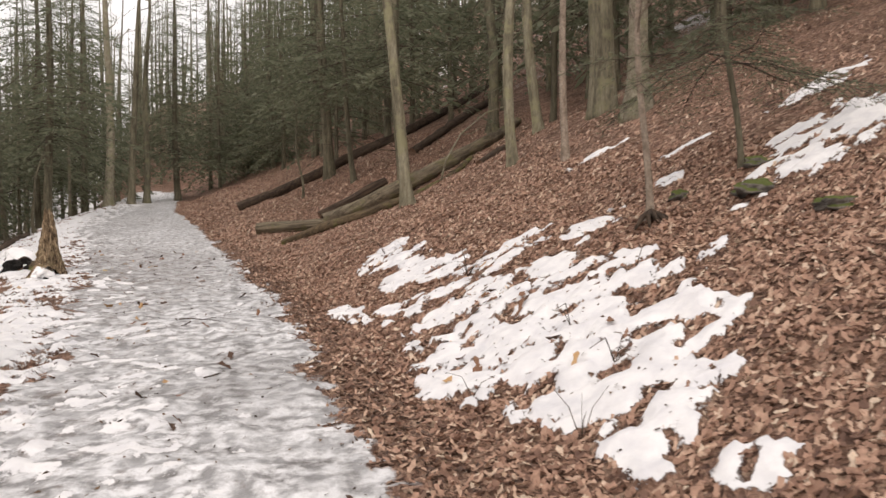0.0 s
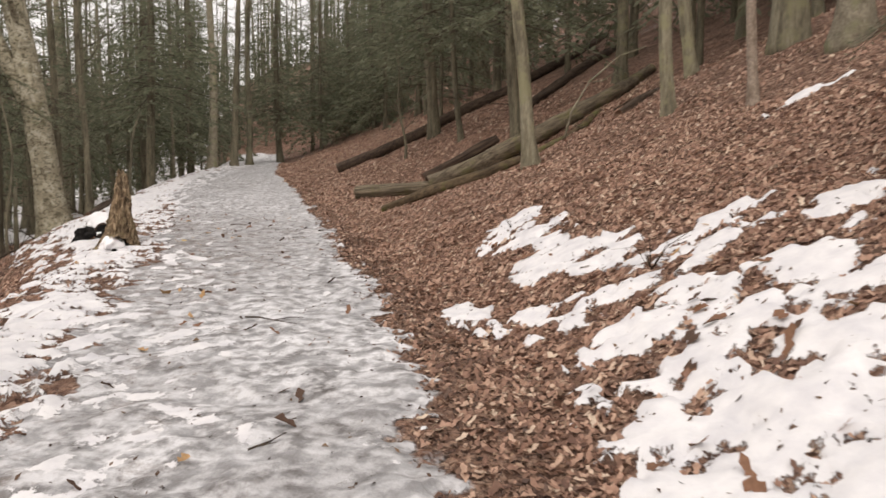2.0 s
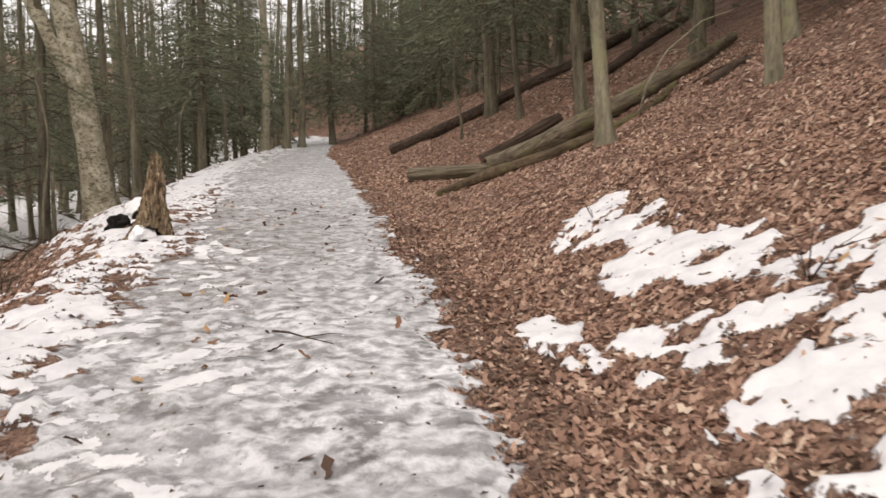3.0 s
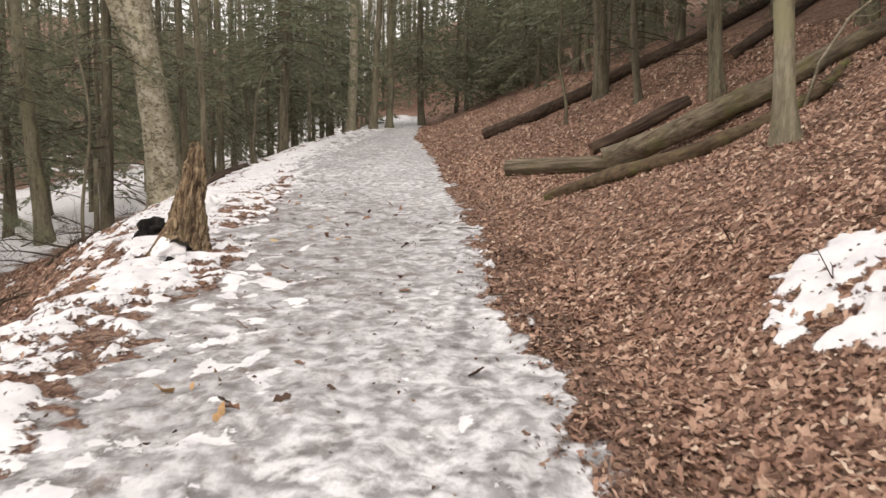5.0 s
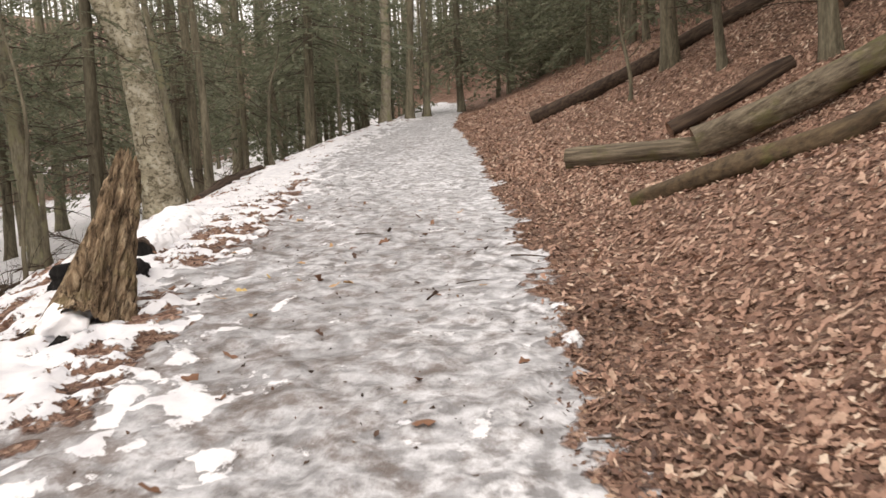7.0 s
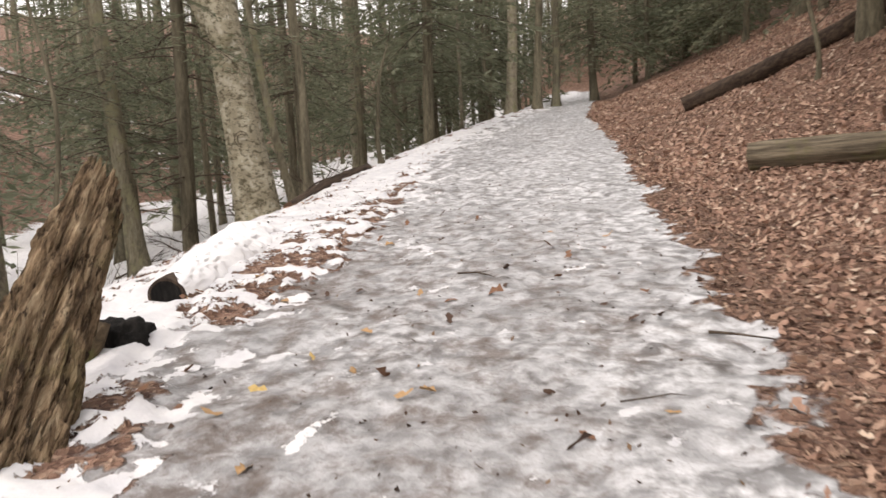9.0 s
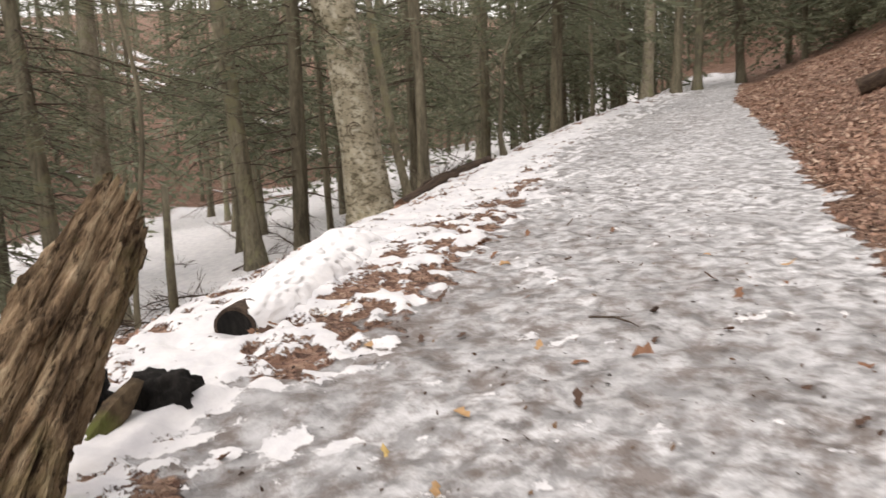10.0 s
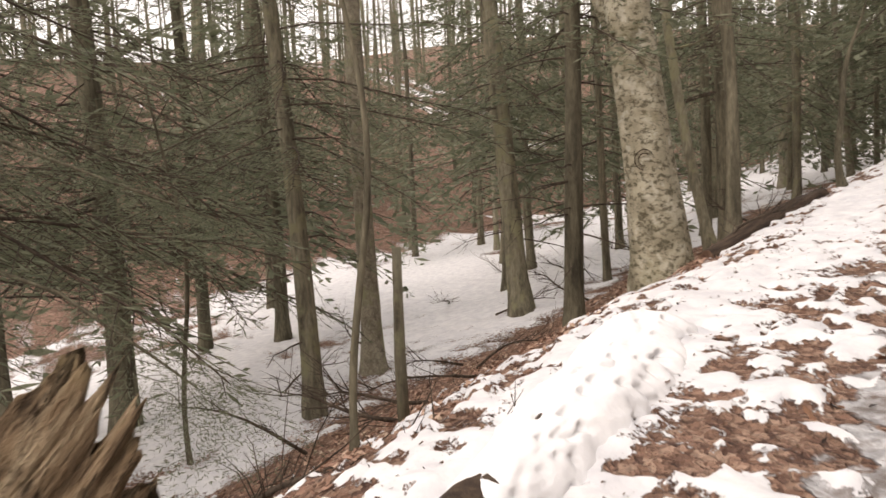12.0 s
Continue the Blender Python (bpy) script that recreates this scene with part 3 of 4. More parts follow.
# trees up the bank
bare_tree(3.2, 14.45, .5, BARK_GREY, (-.04, .02), 18, 1, "thick grey furrowed trunk on the leafy bank", flare=.35)
bare_tree(3.42, 12.6, .33, BARK_PALE, (.0, .01), 17, 2, "tan-green smooth trunk with flared roots on the bank", flare=1.1)
bare_tree(1.4, 14.05, .2, BARK_GREY, (-.06, 0), 14, 3, "slim grey-brown trunk on the leafy bank", flare=.4)
bare_tree(2.06, 12.0, .13, BARK_PINK, (.03, .02), 11, 4, "slender pinkish-grey young trunk on the bank", flare=.5, limbs=7)
bare_tree(2.33, 17.1, .24, BARK_GREY, (-.05, 0), 15, 5, "slim grey-brown trunk on the leafy bank")
bare_tree(1.74, 25.3, .36, BARK_GREY, (-.05, .02), 17, 6)
bare_tree(-.74, 15.6, .24, BARK_GREY, (-.09, .0), 15, 7, "grey-brown trunk with flared roots beside the fallen logs", flare=.8)
hemlock(-1.3, 24.4, .33, (-.03, 0), 16, 8, 3.4, 100, 3.4, 14, source=SPARSE, rising=1.4)
hemlock(-4.57, 29.2, .42, (-.04, 0), 17, 9, 3.8, 110, 3.8, 18, source=SPARSE, rising=1.4)
hemlock(-3.2, 26.1, .2, (-.06, 0), 12, 10, 3.4, 80, 3.0, 16, source=SPARSE, rising=1.4)
bare_tree(-5.4, 27.6, .1, BARK_DARK, (-.08, 0), 5, 11, "thin dark sapling on the leafy bank", limbs=6, lowest=.2)
bare_tree(-3.9, 41.5, .7, BARK_GREY, (0, 0), 20, 12)
bare_tree(-2.7, 42.2, .26, BARK_GREY, (0, 0), 15, 13)
hemlock(-12.1, 50.5, .4, (-.02, 0), 16, 14, .9, 190, 4.2, 0, source=SPARSE, rising=1.3)
hemlock(-14.4, 53.5, .34, (-.02, 0), 16, 15, .7, 190, 4.0, 0, source=SPARSE, rising=1.3)
hemlock(-11.0, 46.5, .3, (-.02, 0), 13, 16, .9, 150, 3.4, 4, source=SPARSE, rising=1.3)
hemlock(-9.2, 41.5, .24, (-.02, 0), 12, 17, 1.6, 110, 3.0, 6, source=SPARSE, rising=1.3)
hemlock(-6.2, 37.5, .26, (-.02, 0), 12, 18, 2.4, 100, 3.2, 8, source=SPARSE, rising=1.3)
bare_tree(2.1, 7.3, .075, BARK_PINK, (-.03, .02), 4.5, 19, "small sapling on exposed dark roots in the bank", limbs=6, flare=1.4, lowest=.35, bend=.05)
hemlock(3.15, 7.6, .07, (-.03, .02), 4.6, 20, 1.15, 40, 2.0, 0, FINE, "young hemlock sapling with sparse sprays", "hemlock_sapling", droop=.1)

# trees along the lower side
bare_tree(-4.14, 6.1, .4, BARK_GREY, (.02, .02), 17, 31, "dark mottled trunk with scarred bark beside the trail", flare=.35, lowest=.45)
beech = bare_tree(-14.35, 21.3, .72, BEECH, (-.13, -.05), 20, 32, "pale mottled beech with lichen and a carved ring", flare=.5, lowest=.28)
# its second stem, and the ring carved in its bark
V, Q, T = tube([(-.45, -.17, 3.3), (-.75, -.27, 4.2), (-1.4, -.48, 5.7), (-2.2, -.7, 8.2), (-2.8, -.8, 11)], [.21, .22, .2, .17, .08], 18, .15, 4)
part("second_stem", mesh_from("second_stem", V, [Q, T], BEECH), beech)
face = np.array([.75, -.66, 0])
side = np.array([.66, .75, 0])
for rr in (.13, .08):
    ring = [np.array([-.23, -.09, 1.75]) + face * (.375 - .03 * abs(math.cos(a))) + side * rr * math.cos(a) + np.array([0, 0, rr * 1.1 * math.sin(a)]) for a in np.linspace(0, 6.0, 28)]
    V, Q, T = tube(ring, [.007] * 28, 6)
    part("carved_ring", mesh_from("carved_ring", V, [Q, T], LOG_DARK), beech, "dark scar of a carved ring")
hemlock(-18.9, 21.7, .45, (-.12, -.01), 16, 33, 4.2, 44, 3.2, 12, mat=BARK_GREY)
hemlock(-15.6, 20.6, .3, (-.01, 0), 15, 34, 4.6, 28, 2.6, 26)
bare_tree(-13.9, 22.2, .2, BARK_DARK, (-.02, 0), 13, 35, "slim dark trunk below the trail's edge")
bare_tree(-15.0, 23.0, .18, BARK_GREY, (-.22, .02), 11, 36, "leaning slim trunk below the trail's edge")
hemlock(-17.7, 26.2, .3, (-.02, 0), 15, 37, 4.0, 40, 3.2, 14, rising=1.6)
bare_tree(-27.4, 35.4, .3, BARK_GREY, (0, 0), 16, 38)
bare_tree(-28, 41, .55, BARK_PALE, (-.03, 0), 19, 39, "tall pale-barked trunk in the valley wood", lowest=.5)
bare_tree(-14.3, 25.3, .13, BARK_DARK, (.02, 0), 3.5, 40, "thin dark sapling at the trail's edge", limbs=4)
bare_tree(-24, 39.5, .26, BARK_PALE, (-.08, 0), 16, 41)
hemlock(-18.3, 33.2, .4, (.02, 0), 17, 42, 4.2, 130, 4.4, 12, source=SPARSE, rising=1.3)
bare_tree(-19.5, 37.5, .16, BARK_PALE, (0, 0), 13, 43)
bare_tree(-20.3, 43.5, .52, BARK_PALE, (0, 0), 19, 44, "tall pale trunk at the trail's edge", lowest=.5)
bare_tree(-19.2, 44.2, .42, BARK_DARK, (.05, 0), 17, 45)
bare_tree(-18.8, 45.5, .4, BARK_GREY, (.02, 0), 17, 46)
hemlock(-17.9, 48.5, .42, (-.01, 0), 17, 47, 2.8, 170, 4.4, 8, source=SPARSE, rising=1.2)
hemlock(-19.7, 14.1, .44, (0, 0), 16, 48, 3.3, 125, 4.8, 4, source=FINE, rising=1.8)
hemlock(-14.3, 12.2, .3, (0, 0), 14, 49, 3.5, 110, 4.2, 4, source=FINE, rising=2.0)
bare_tree(-15.9, 14.8, .07, BARK_DARK, (.03, 0), 6, 50, "thin dark sapling on the snowy slope", limbs=5)
hemlock(-16.1, 16.5, .28, (-.1, .0), 13, 51, 3.7, 66, 3.4, 8, source=FINE, rising=1.5, mat=BARK_GREY)
bare_tree(-17.75, 18.0, .36, BARK_PALE, (-.03, .02), 17, 52, "pale greenish trunk on the snowy slope", lowest=.45)
bare_tree(-11.05, 15.45, .06, BARK_DARK, (-.05, .05), 5, 53, "thin young stem below the trail's edge", limbs=3, lowest=.5)
hemlock(-22.5, 23.5, .3, (0, 0), 14, 54, 3.4, 90, 4.0, 8, source=SPARSE, rising=1.4)
hemlock(-24.5, 18.0, .36, (0, 0), 15, 55, 3.0, 100, 4.4, 8, source=SPARSE, rising=1.4)
hemlock(-21.5, 29.5, .3, (0, 0), 15, 56, 3.8, 66, 3.8, 10, source=SPARSE, rising=1.3)
hemlock(-24.5, 33.0, .35, (0, 0), 16, 57, 3.8, 74, 4.0, 8, source=SPARSE, rising=1.3)
hemlock(-22.5, 40.0, .36, (0, 0), 16, 58, 3.6, 140, 4.4, 8, source=SPARSE, rising=1.2)
hemlock(-28.5, 27.0, .36, (0, 0), 16, 59, 4.0, 50, 3.8, 6, source=COARSE, rising=1.15)
hemlock(-23.6, 47.5, .34, (0, 0), 19, 61, 3.6, 150, 4.8, 6, source=SPARSE, rising=1.1)
hemlock(-26.5, 53.0, .34, (0, 0), 20, 62, 3.6, 150, 4.8, 0, source=SPARSE, rising=1.1)

# a long low limb of the nearest hemlock, with its sprays
limb_tree = [o for o in scene.objects if o.name.startswith("hemlock_tree") and abs(o.location.x + 14.3) < .01][0]
limb = np.array([(-14.3, 12.2, 3.25), (-13.73, 12.87, 3.08), (-13.41, 13.36, 2.88), (-13.15, 14.17, 2.48), (-12.77, 15.0, 2.09)]) - np.array(limb_tree.location)
limb2 = np.array([(-14.3, 12.2, 2.3), (-12.76, 12.98, 2.03), (-12.41, 13.7, 1.69), (-11.91, 14.31, 1.18), (-11.65, 14.53, 1.0)]) - np.array(limb_tree.location)
for line, r0, sd in ((limb, .03, 3), (limb2, .024, 4)):
    V, Q, T = tube(line, np.linspace(r0, .006, len(line)), 8, .2, sd)
    holder = part("limb", mesh_from("limb", V, [Q, T], BARK_DARK), limb_tree, "long bare-barked low limb")
    blades = Pile()
    lr_ = np.random.default_rng(sd)
    for k in range(16):
        f = lr_.uniform(.35, 1) * (len(line) - 1)
        o = np.array([np.interp(f, range(len(line)), line[:, c]) for c in range(3)])
        d = line[-1] - line[0]
        M = turn_matrix(math.atan2(d[1], d[0]) + lr_.choice([-1, 1]) * lr_.uniform(.3, 1.0), .25 + lr_.uniform(-.1, .2), lr_.uniform(-.3, .3)) * lr_.uniform(.25, .5)
        src = FINE[k % 3][1]
        blades.add(src[0] @ M.T + o, src[1])
    tagged(part("needles", blades.mesh("needles", NEEDLES, False), holder, "grey-green hemlock needles"), kind="stuff")

# a broken upright stem
stub = root("dead_sapling", -11.24, 15.9, "thin broken dead stem standing in the snow", "dead stem")
V, Q, T = tube([(0, 0, -.2), (.01, 0, .5), (0, .02, 1.0), (0, .03, 1.32)], [.045, .04, .036, .034], 10, .2, 3)
part("stem", mesh_from("stem", V, [Q, T], BARK_GREY), stub)

# the wood all round: a few tree kinds, repeated
kinds = []
for k in range(5):
    o = bare_tree(-60 - 6 * k, 60 + 5 * k, .34, (BARK_GREY, BARK_PALE, BARK_GREY, BARK_DARK, BARK_GREY)[k], (rng.normal(0, .03), rng.normal(0, .03)), 18, 70 + k, "leafless tree in the valley wood", lowest=.28, limbs=8, fine=False)
    kinds.append(o)
for k in range(4):
    kinds.append(hemlock(-55 - 6 * k, 75 + 4 * k, .32, (0, 0), 17, 80 + k, 1.3 + k * .6, 58, 4.6, 0, COARSE, "hemlock in the valley wood with dull green sprays", rising=1.1))
named = [(o.location.x, o.location.y) for o in scene.objects if o.type == "EMPTY"]
wood_rng = np.random.default_rng(5)


def free(x, y, gap):
    return all((x - a) ** 2 + (y - b) ** 2 > gap * gap for a, b in named)


def plant(n, xs, ylim, ok, gap, green=.45):
    done = tries = 0
    while done < n and tries < n * 30:
        tries += 1
        x, y = wood_rng.uniform(*xs), wood_rng.uniform(*ylim)
        if not ok(x, y) or not free(x, y, gap):
            continue
        named.append((x, y))
        k = wood_rng.integers(5, 9) if wood_rng.random() < green else wood_rng.integers(0, 5)
        o = copy_thing(kinds[k], pose(x, y, gz(x, y), 0, 0, wood_rng.uniform(0, 360)))
        s = wood_rng.uniform(.8, 1.25)
        o.scale = (s * wood_rng.uniform(.6, .95), ) * 2 + (s * 1.05, )
        done += 1


plant(30, (-36, -12), (24, 60), lambda x, y: 2.2 < downhill(x, y) < 11, 2.4, .9)
plant(26, (-12, 8), (31, 60), lambda x, y: 5.5 < uphill(x, y) < 16, 2.2, .9)
plant(30, (2, 22), (15, 31), lambda x, y: 9.5 < uphill(x, y) < 19, 1.9, .75)
plant(56, (-62, -21.5), (12, 72), lambda x, y: downhill(x, y) > 5.5 and x < -21.5, 2.2, .85)
plant(24, (-120, -50), (0, 120), lambda x, y: downhill(x, y) > 8, 3.2, .85)
plant(60, (-14, 40), (20, 85), lambda x, y: uphill(x, y) > 8.5 and y > 22, 2.2, .75)
plant(30, (6, 35), (0, 20), lambda x, y: uphill(x, y) > 9.5, 2.4, .3)
plant(40, (-60, 10), (66, 105), lambda x, y: y > 74 or uphill(x, y) > 2.5 or downhill(x, y) > 1.5, 2.6, .9)
plant(40, (-52, -16), (73, 100), lambda x, y: True, 2.2, .95)
plant(14, (-30, -12), (50, 66), lambda x, y: 1.5 < downhill(x, y) < 9 or 2 < uphill(x, y) < 9, 2.4, .7)
plant(20, (-40, 25), (-40, -6), lambda x, y: abs(uphill(x, y) + 1.7) > 4, 3, .4)


def far_woods():
    """Distant trunks and brush that close the view on every side."""
    r = np.random.default_rng(3)
    pile = Pile()
    for k in range(700):
        a = r.uniform(-.2, 3.6) if k % 5 else r.uniform(3.6, 6.0)
        d = r.uniform(80, 150)
        x, y = -10 + np.cos(a) * d, 25 + np.sin(a) * d
        z = float(land(np.array([x]), np.array([y]))[0]) - .5
        hgt, rad = r.uniform(14, 26), r.uniform(.12, .38)
        lean = r.normal(0, .04, 2)
        top = np.array([x + lean[0] * hgt, y + lean[1] * hgt, z + hgt])
        V, Q, T = tube([(x, y, z), ((x + top[0]) / 2, (y + top[1]) / 2, z + hgt / 2), top], [rad, rad * .7, rad * .15], 5, cap=False)
        pile.add(V, Q)
        for s in range(14):
            f = r.uniform(.25, 1)
            o = np.array([x, y, z]) + (top - [x, y, z]) * f
            e = o + np.array([*r.normal(0, 1, 2), r.uniform(.2, 1.2)]) * r.uniform(.8, 2.4) * (1.25 - f)
            V, Q, T = tube([o, (o + e) / 2 + r.normal(0, .1, 3), e], [rad * .3 * (1.2 - f), .03, .015], 3, cap=False)
            pile.add(V, Q)
    return pile.mesh("far_woods", BARK_GREY)


tagged(new("far_woods", far_woods()), "distant leafless wood of grey-brown trunks", "woods", kind="stuff")


# ---- fallen logs ----
def log(name, ends, radii, mat, label, seed, lift=.6, sides=26, end_mat=None, sag=True):
    """A fallen trunk over the ground through plan points; lift: its centre's height in radii."""
    r = np.random.default_rng(seed)
    pts, rad = [], []
    dist = np.concatenate([[0], np.cumsum([math.dist(a[:2], b[:2]) for a, b in zip(ends, ends[1:])])])
    n = max(10, int(dist[-1] / .18))
    s = np.linspace(0, dist[-1], n)
    x, y = np.interp(s, dist, [e[0] for e in ends]), np.interp(s, dist, [e[1] for e in ends])
    R = np.interp(s, dist, radii)
    z = land(x, y)
    z = np.convolve(np.pad(z, 6, mode="reflect", reflect_type="odd"), np.ones(13) / 13, "valid") + R * lift
    off = np.interp(s, dist, [e[2] if len(e) > 2 else 0 for e in ends])
    P = np.stack([x, y, z + off], 1)
    V, Q, T = tube(P, R, sides, .16, seed, False)
    ang = np.tile(np.arange(sides), n) / sides * 6.283
    base = P.repeat(sides, 0)
    along = s.repeat(sides)
    V = base + (V - base) * (1 + .09 * (value_noise(np.cos(ang) * 9 + 50, np.sin(ang) * 9 + 50 + along * .5, seed) - .5) + .12 * (value_noise(np.cos(ang) * 3 + 9, along * 2 + 50, seed + 3) - .5))[:, None]
    ob = new(name)
    c = P[0]
    ob.location = c
    tagged(ob, label, "log")
    axis = unit(P[-1] - P[0])
    M = np.array(Vector(axis).to_track_quat("Z", "Y").to_matrix())
    body = part("bark", mesh_from("bark", (V - c) @ M, Q, mat), ob)
    body.matrix_basis = Matrix(M.tolist()).to_4x4()
    for k, nm in ((0, "cut_end"), (n - 1, "far_end")):
        ring = V[k * sides:(k + 1) * sides]
        cen = ring.mean(0)
        inner = cen + (ring - cen) * .45
        inner += (axis if k == 0 else -axis) * .03
        vv = np.vstack([ring, inner, cen + (axis if k == 0 else -axis) * .05]) - c
        i = np.arange(sides)
        j = (i + 1) % sides
        qq = np.stack([i, j, j + sides, i + sides], 1)
        tt = np.stack([i + sides, j + sides, np.full(sides, 2 * sides)], 1)
        if k:
            qq, tt = qq[:, ::-1], tt[:, ::-1]
        e = part(nm, mesh_from(nm, vv @ M, [qq, tt], end_mat or CUT_WOOD), ob)
        e.matrix_basis = Matrix(M.tolist()).to_4x4()
    return ob


log("fallen_log", [(-5.5, 21.3, .04), (-4.4, 21.2, .02), (-3.3, 21.1, -.02)], [.17, .18, .19], LOG_BARK, "cut grey log lying level in the leaf litter", 1, .9)
log("fallen_log", [(-3.45, 21.0, .05), (-1.66, 21.3, .12), (-.27, 21.8, .1), (1.5, 23.1, .05), (2.6, 24.8)], [.24, .23, .21, .18, .14], LOG_BARK, "long furrowed grey-green log running up the bank", 2, .9)
log("fallen_log", [(-3.85, 17.3), (-2.7, 17.1), (-1.9, 17.2), (-.9, 18.6), (.2, 20.4), (.9, 22)], [.09, .12, .13, .12, .11, .08], LOG_MOSS, "thin mossy log lying up the leafy bank", 3, .7)
log("fallen_log", [(-8.55, 30.0), (-5.05, 30.6), (-1.96, 32.2), (.53, 36.6), (2.5, 40)], [.2, .21, .2, .18, .14], LOG_DARK, "long dark rotting log slanting up the bank", 4, .9)
log("fallen_log", [(-4.1, 23.9), (-2.4, 24.6), (-1.95, 24.75)], [.16, .17, .13], LOG_DARK, "short dark log on the leafy bank", 5, .8)
log("fallen_log", [(-1.1, 26.2), (0, 28.4), (1.3, 31.5), (2.5, 33.7)], [.14, .17, .17, .13], LOG_DARK, "dark rotting log high on the bank", 6, .8)
log("fallen_log", [(.82, 16.1), (1.4, 17.2), (2.0, 18.6)], [.08, .09, .06], LOG_DARK, "thin dark fallen branch on the bank", 7, .7)
log("fallen_log", [(-12.75, 20.5), (-13.3, 22.2), (-14.1, 24.4)], [.1, .13, .1], LOG_DARK, "dark rotten log along the trail's lower edge", 8, .4)


# ---- the broken stump ----
def stump():
    base, top = np.array([-7.08, 12.93, gz(-7.08, 12.93) - .12]), np.array([-7.67, 14.05, 2.08])
    axis = top - base
    L = np.linalg.norm(axis)
    M = np.array(Vector(axis).to_track_quat("Z", "Y").to_matrix())
    na, ns = 150, 110
    a = np.linspace(0, 2 * np.pi, na, endpoint=False)[None]
    s = np.linspace(0, 1, ns)[:, None]
    ca, sa = np.cos(a), np.sin(a)
    up = M.T @ np.array([0, 0, 1.0])
    high = ca * up[0] + sa * up[1]
    high = high / np.abs(high).max()
    reach = L * (.93 + .05 * high + .07 * (value_noise(ca * 3 + 20, sa * 3 + 20, 4) - .5) + .07 * (value_noise(ca * 14 + 40, sa * 14 + 40, 5) - .5))
    z = s * reach
    R = np.interp(z, [0, .15, .45, .9, 1.35, 1.7], [.31, .27, .235, .2, .165, .125])
    grain = value_noise(ca * 13 + 60, sa * 13 + 60 + z * 1.3, 6) - .5
    ridge = value_noise(ca * 4.5 + 30 + z * .5, sa * 4.5 + 30, 7) - .5
    chips = np.round(value_noise(a * 7 + z * .6, z * 3.2 + 9, 8) * 4) / 4 - .5
    split = np.clip((value_noise(ca * 6 + 80 + z * .3, sa * 6 + 80, 9) - .62) * 5, 0, 1)
    blocks = np.round(value_noise(a * 11 + 3, z * 12 + a * 2, 12) * 3) / 3 - .5
    fine = value_noise(ca * 26 + 90, sa * 26 + 90 + z * 6, 10) - .5
    R = R * (1 + .2 * grain + .24 * ridge + .2 * chips + .2 * blocks + .18 * fine - .28 * split * np.clip(s * 3, .25, 1))
    R = R * (1 + .3 * np.exp(-z / .13) * np.clip(np.sin(a * 4 + 1), 0, 1))
    V = np.stack([R * ca, R * sa, z + 0 * ca], -1)
    # a slab-like wedge: thinner across the trail towards the top
    thin = M.T @ np.array([.99, -.12, 0])
    thin = thin[:2] / np.linalg.norm(thin[:2])
    V[..., :2] -= (np.interp(z, [0, .4, 1.0, 1.7], [.05, .2, .42, .56]) * (V[..., 0] * thin[0] + V[..., 1] * thin[1]))[..., None] * thin
    # torn hollow top
    inner = V[-1].copy()
    rings = [V.reshape(-1, 3)]
    for k, (f, dz) in enumerate(((.72, -.06), (.5, -.2), (.3, -.34))):
        ring = inner.copy()
        ring[:, :2] *= f
        ring[:, 2] += dz + .1 * (value_noise(np.cos(a[0]) * 9 + 5 * k, np.sin(a[0]) * 9 + 33, 11) - .5)
        rings.append(ring)
    V = np.vstack(rings)
    n = ns + 3
    i = np.arange(n - 1)[:, None] * na + np.arange(na)[None]
    j = np.arange(n - 1)[:, None] * na + (np.arange(na)[None] + 1) % na
    Q = np.stack([i, j, j + na, i + na], -1).reshape(-1, 4)
    ob = new("stump")
    ob.location = base
    tagged(ob, "leaning broken stump of rotten orange-brown wood beside the trail", "stump")
    trunk = part("trunk", mesh_from("stump_wood", V, Q, STUMP_WOOD), ob)
    trunk.matrix_basis = Matrix(M.tolist()).to_4x4()
    # a buttress root torn loose at the foot
    P = [(-.28, -.32, -.02), (-.2, -.17, .1), (-.1, 0, .36), (-.1, .1, .62)]
    Vv, Qq, Tt = tube(P, [.04, .07, .08, .04], 14, .35, 5)
    part("root", mesh_from("root", Vv, [Qq, Tt], STUMP_WOOD), ob, "splayed rotten root")
    # loose splinters standing along the trunk
    r = np.random.default_rng(6)
    for k in range(34):
        an, z0, ln = r.uniform(0, 6.283), r.uniform(.05, 1.1), r.uniform(.12, .42)
        rad = float(np.interp(z0, [0, .15, .4, .8, 1.2, 1.6], [.3, .26, .23, .2, .17, .13])) * r.uniform(.85, 1.0)
        zz = np.linspace(z0, min(z0 + ln, L * .93), 6)
        pts = np.stack([rad * np.cos(an + .05 * np.sin(zz * 7)), rad * np.sin(an + .05 * np.sin(zz * 7)), zz], 1)
        pts[:, :2] -= (np.interp(zz, [0, .4, 1.0, 1.7], [.05, .2, .42, .56]) * (pts[:, :2] @ thin))[:, None] * thin
        Vv, Qq, Tt = tube(pts, r.uniform(.014, .035) * np.array([.3, .9, 1.1, .9, .8, .15]), 7, .5, k)
        sp = part("splinter", mesh_from("splinter", Vv, [Qq, Tt], STUMP_WOOD, False), ob)
        sp.matrix_basis = Matrix(M.tolist()).to_4x4()
    return ob


stump()


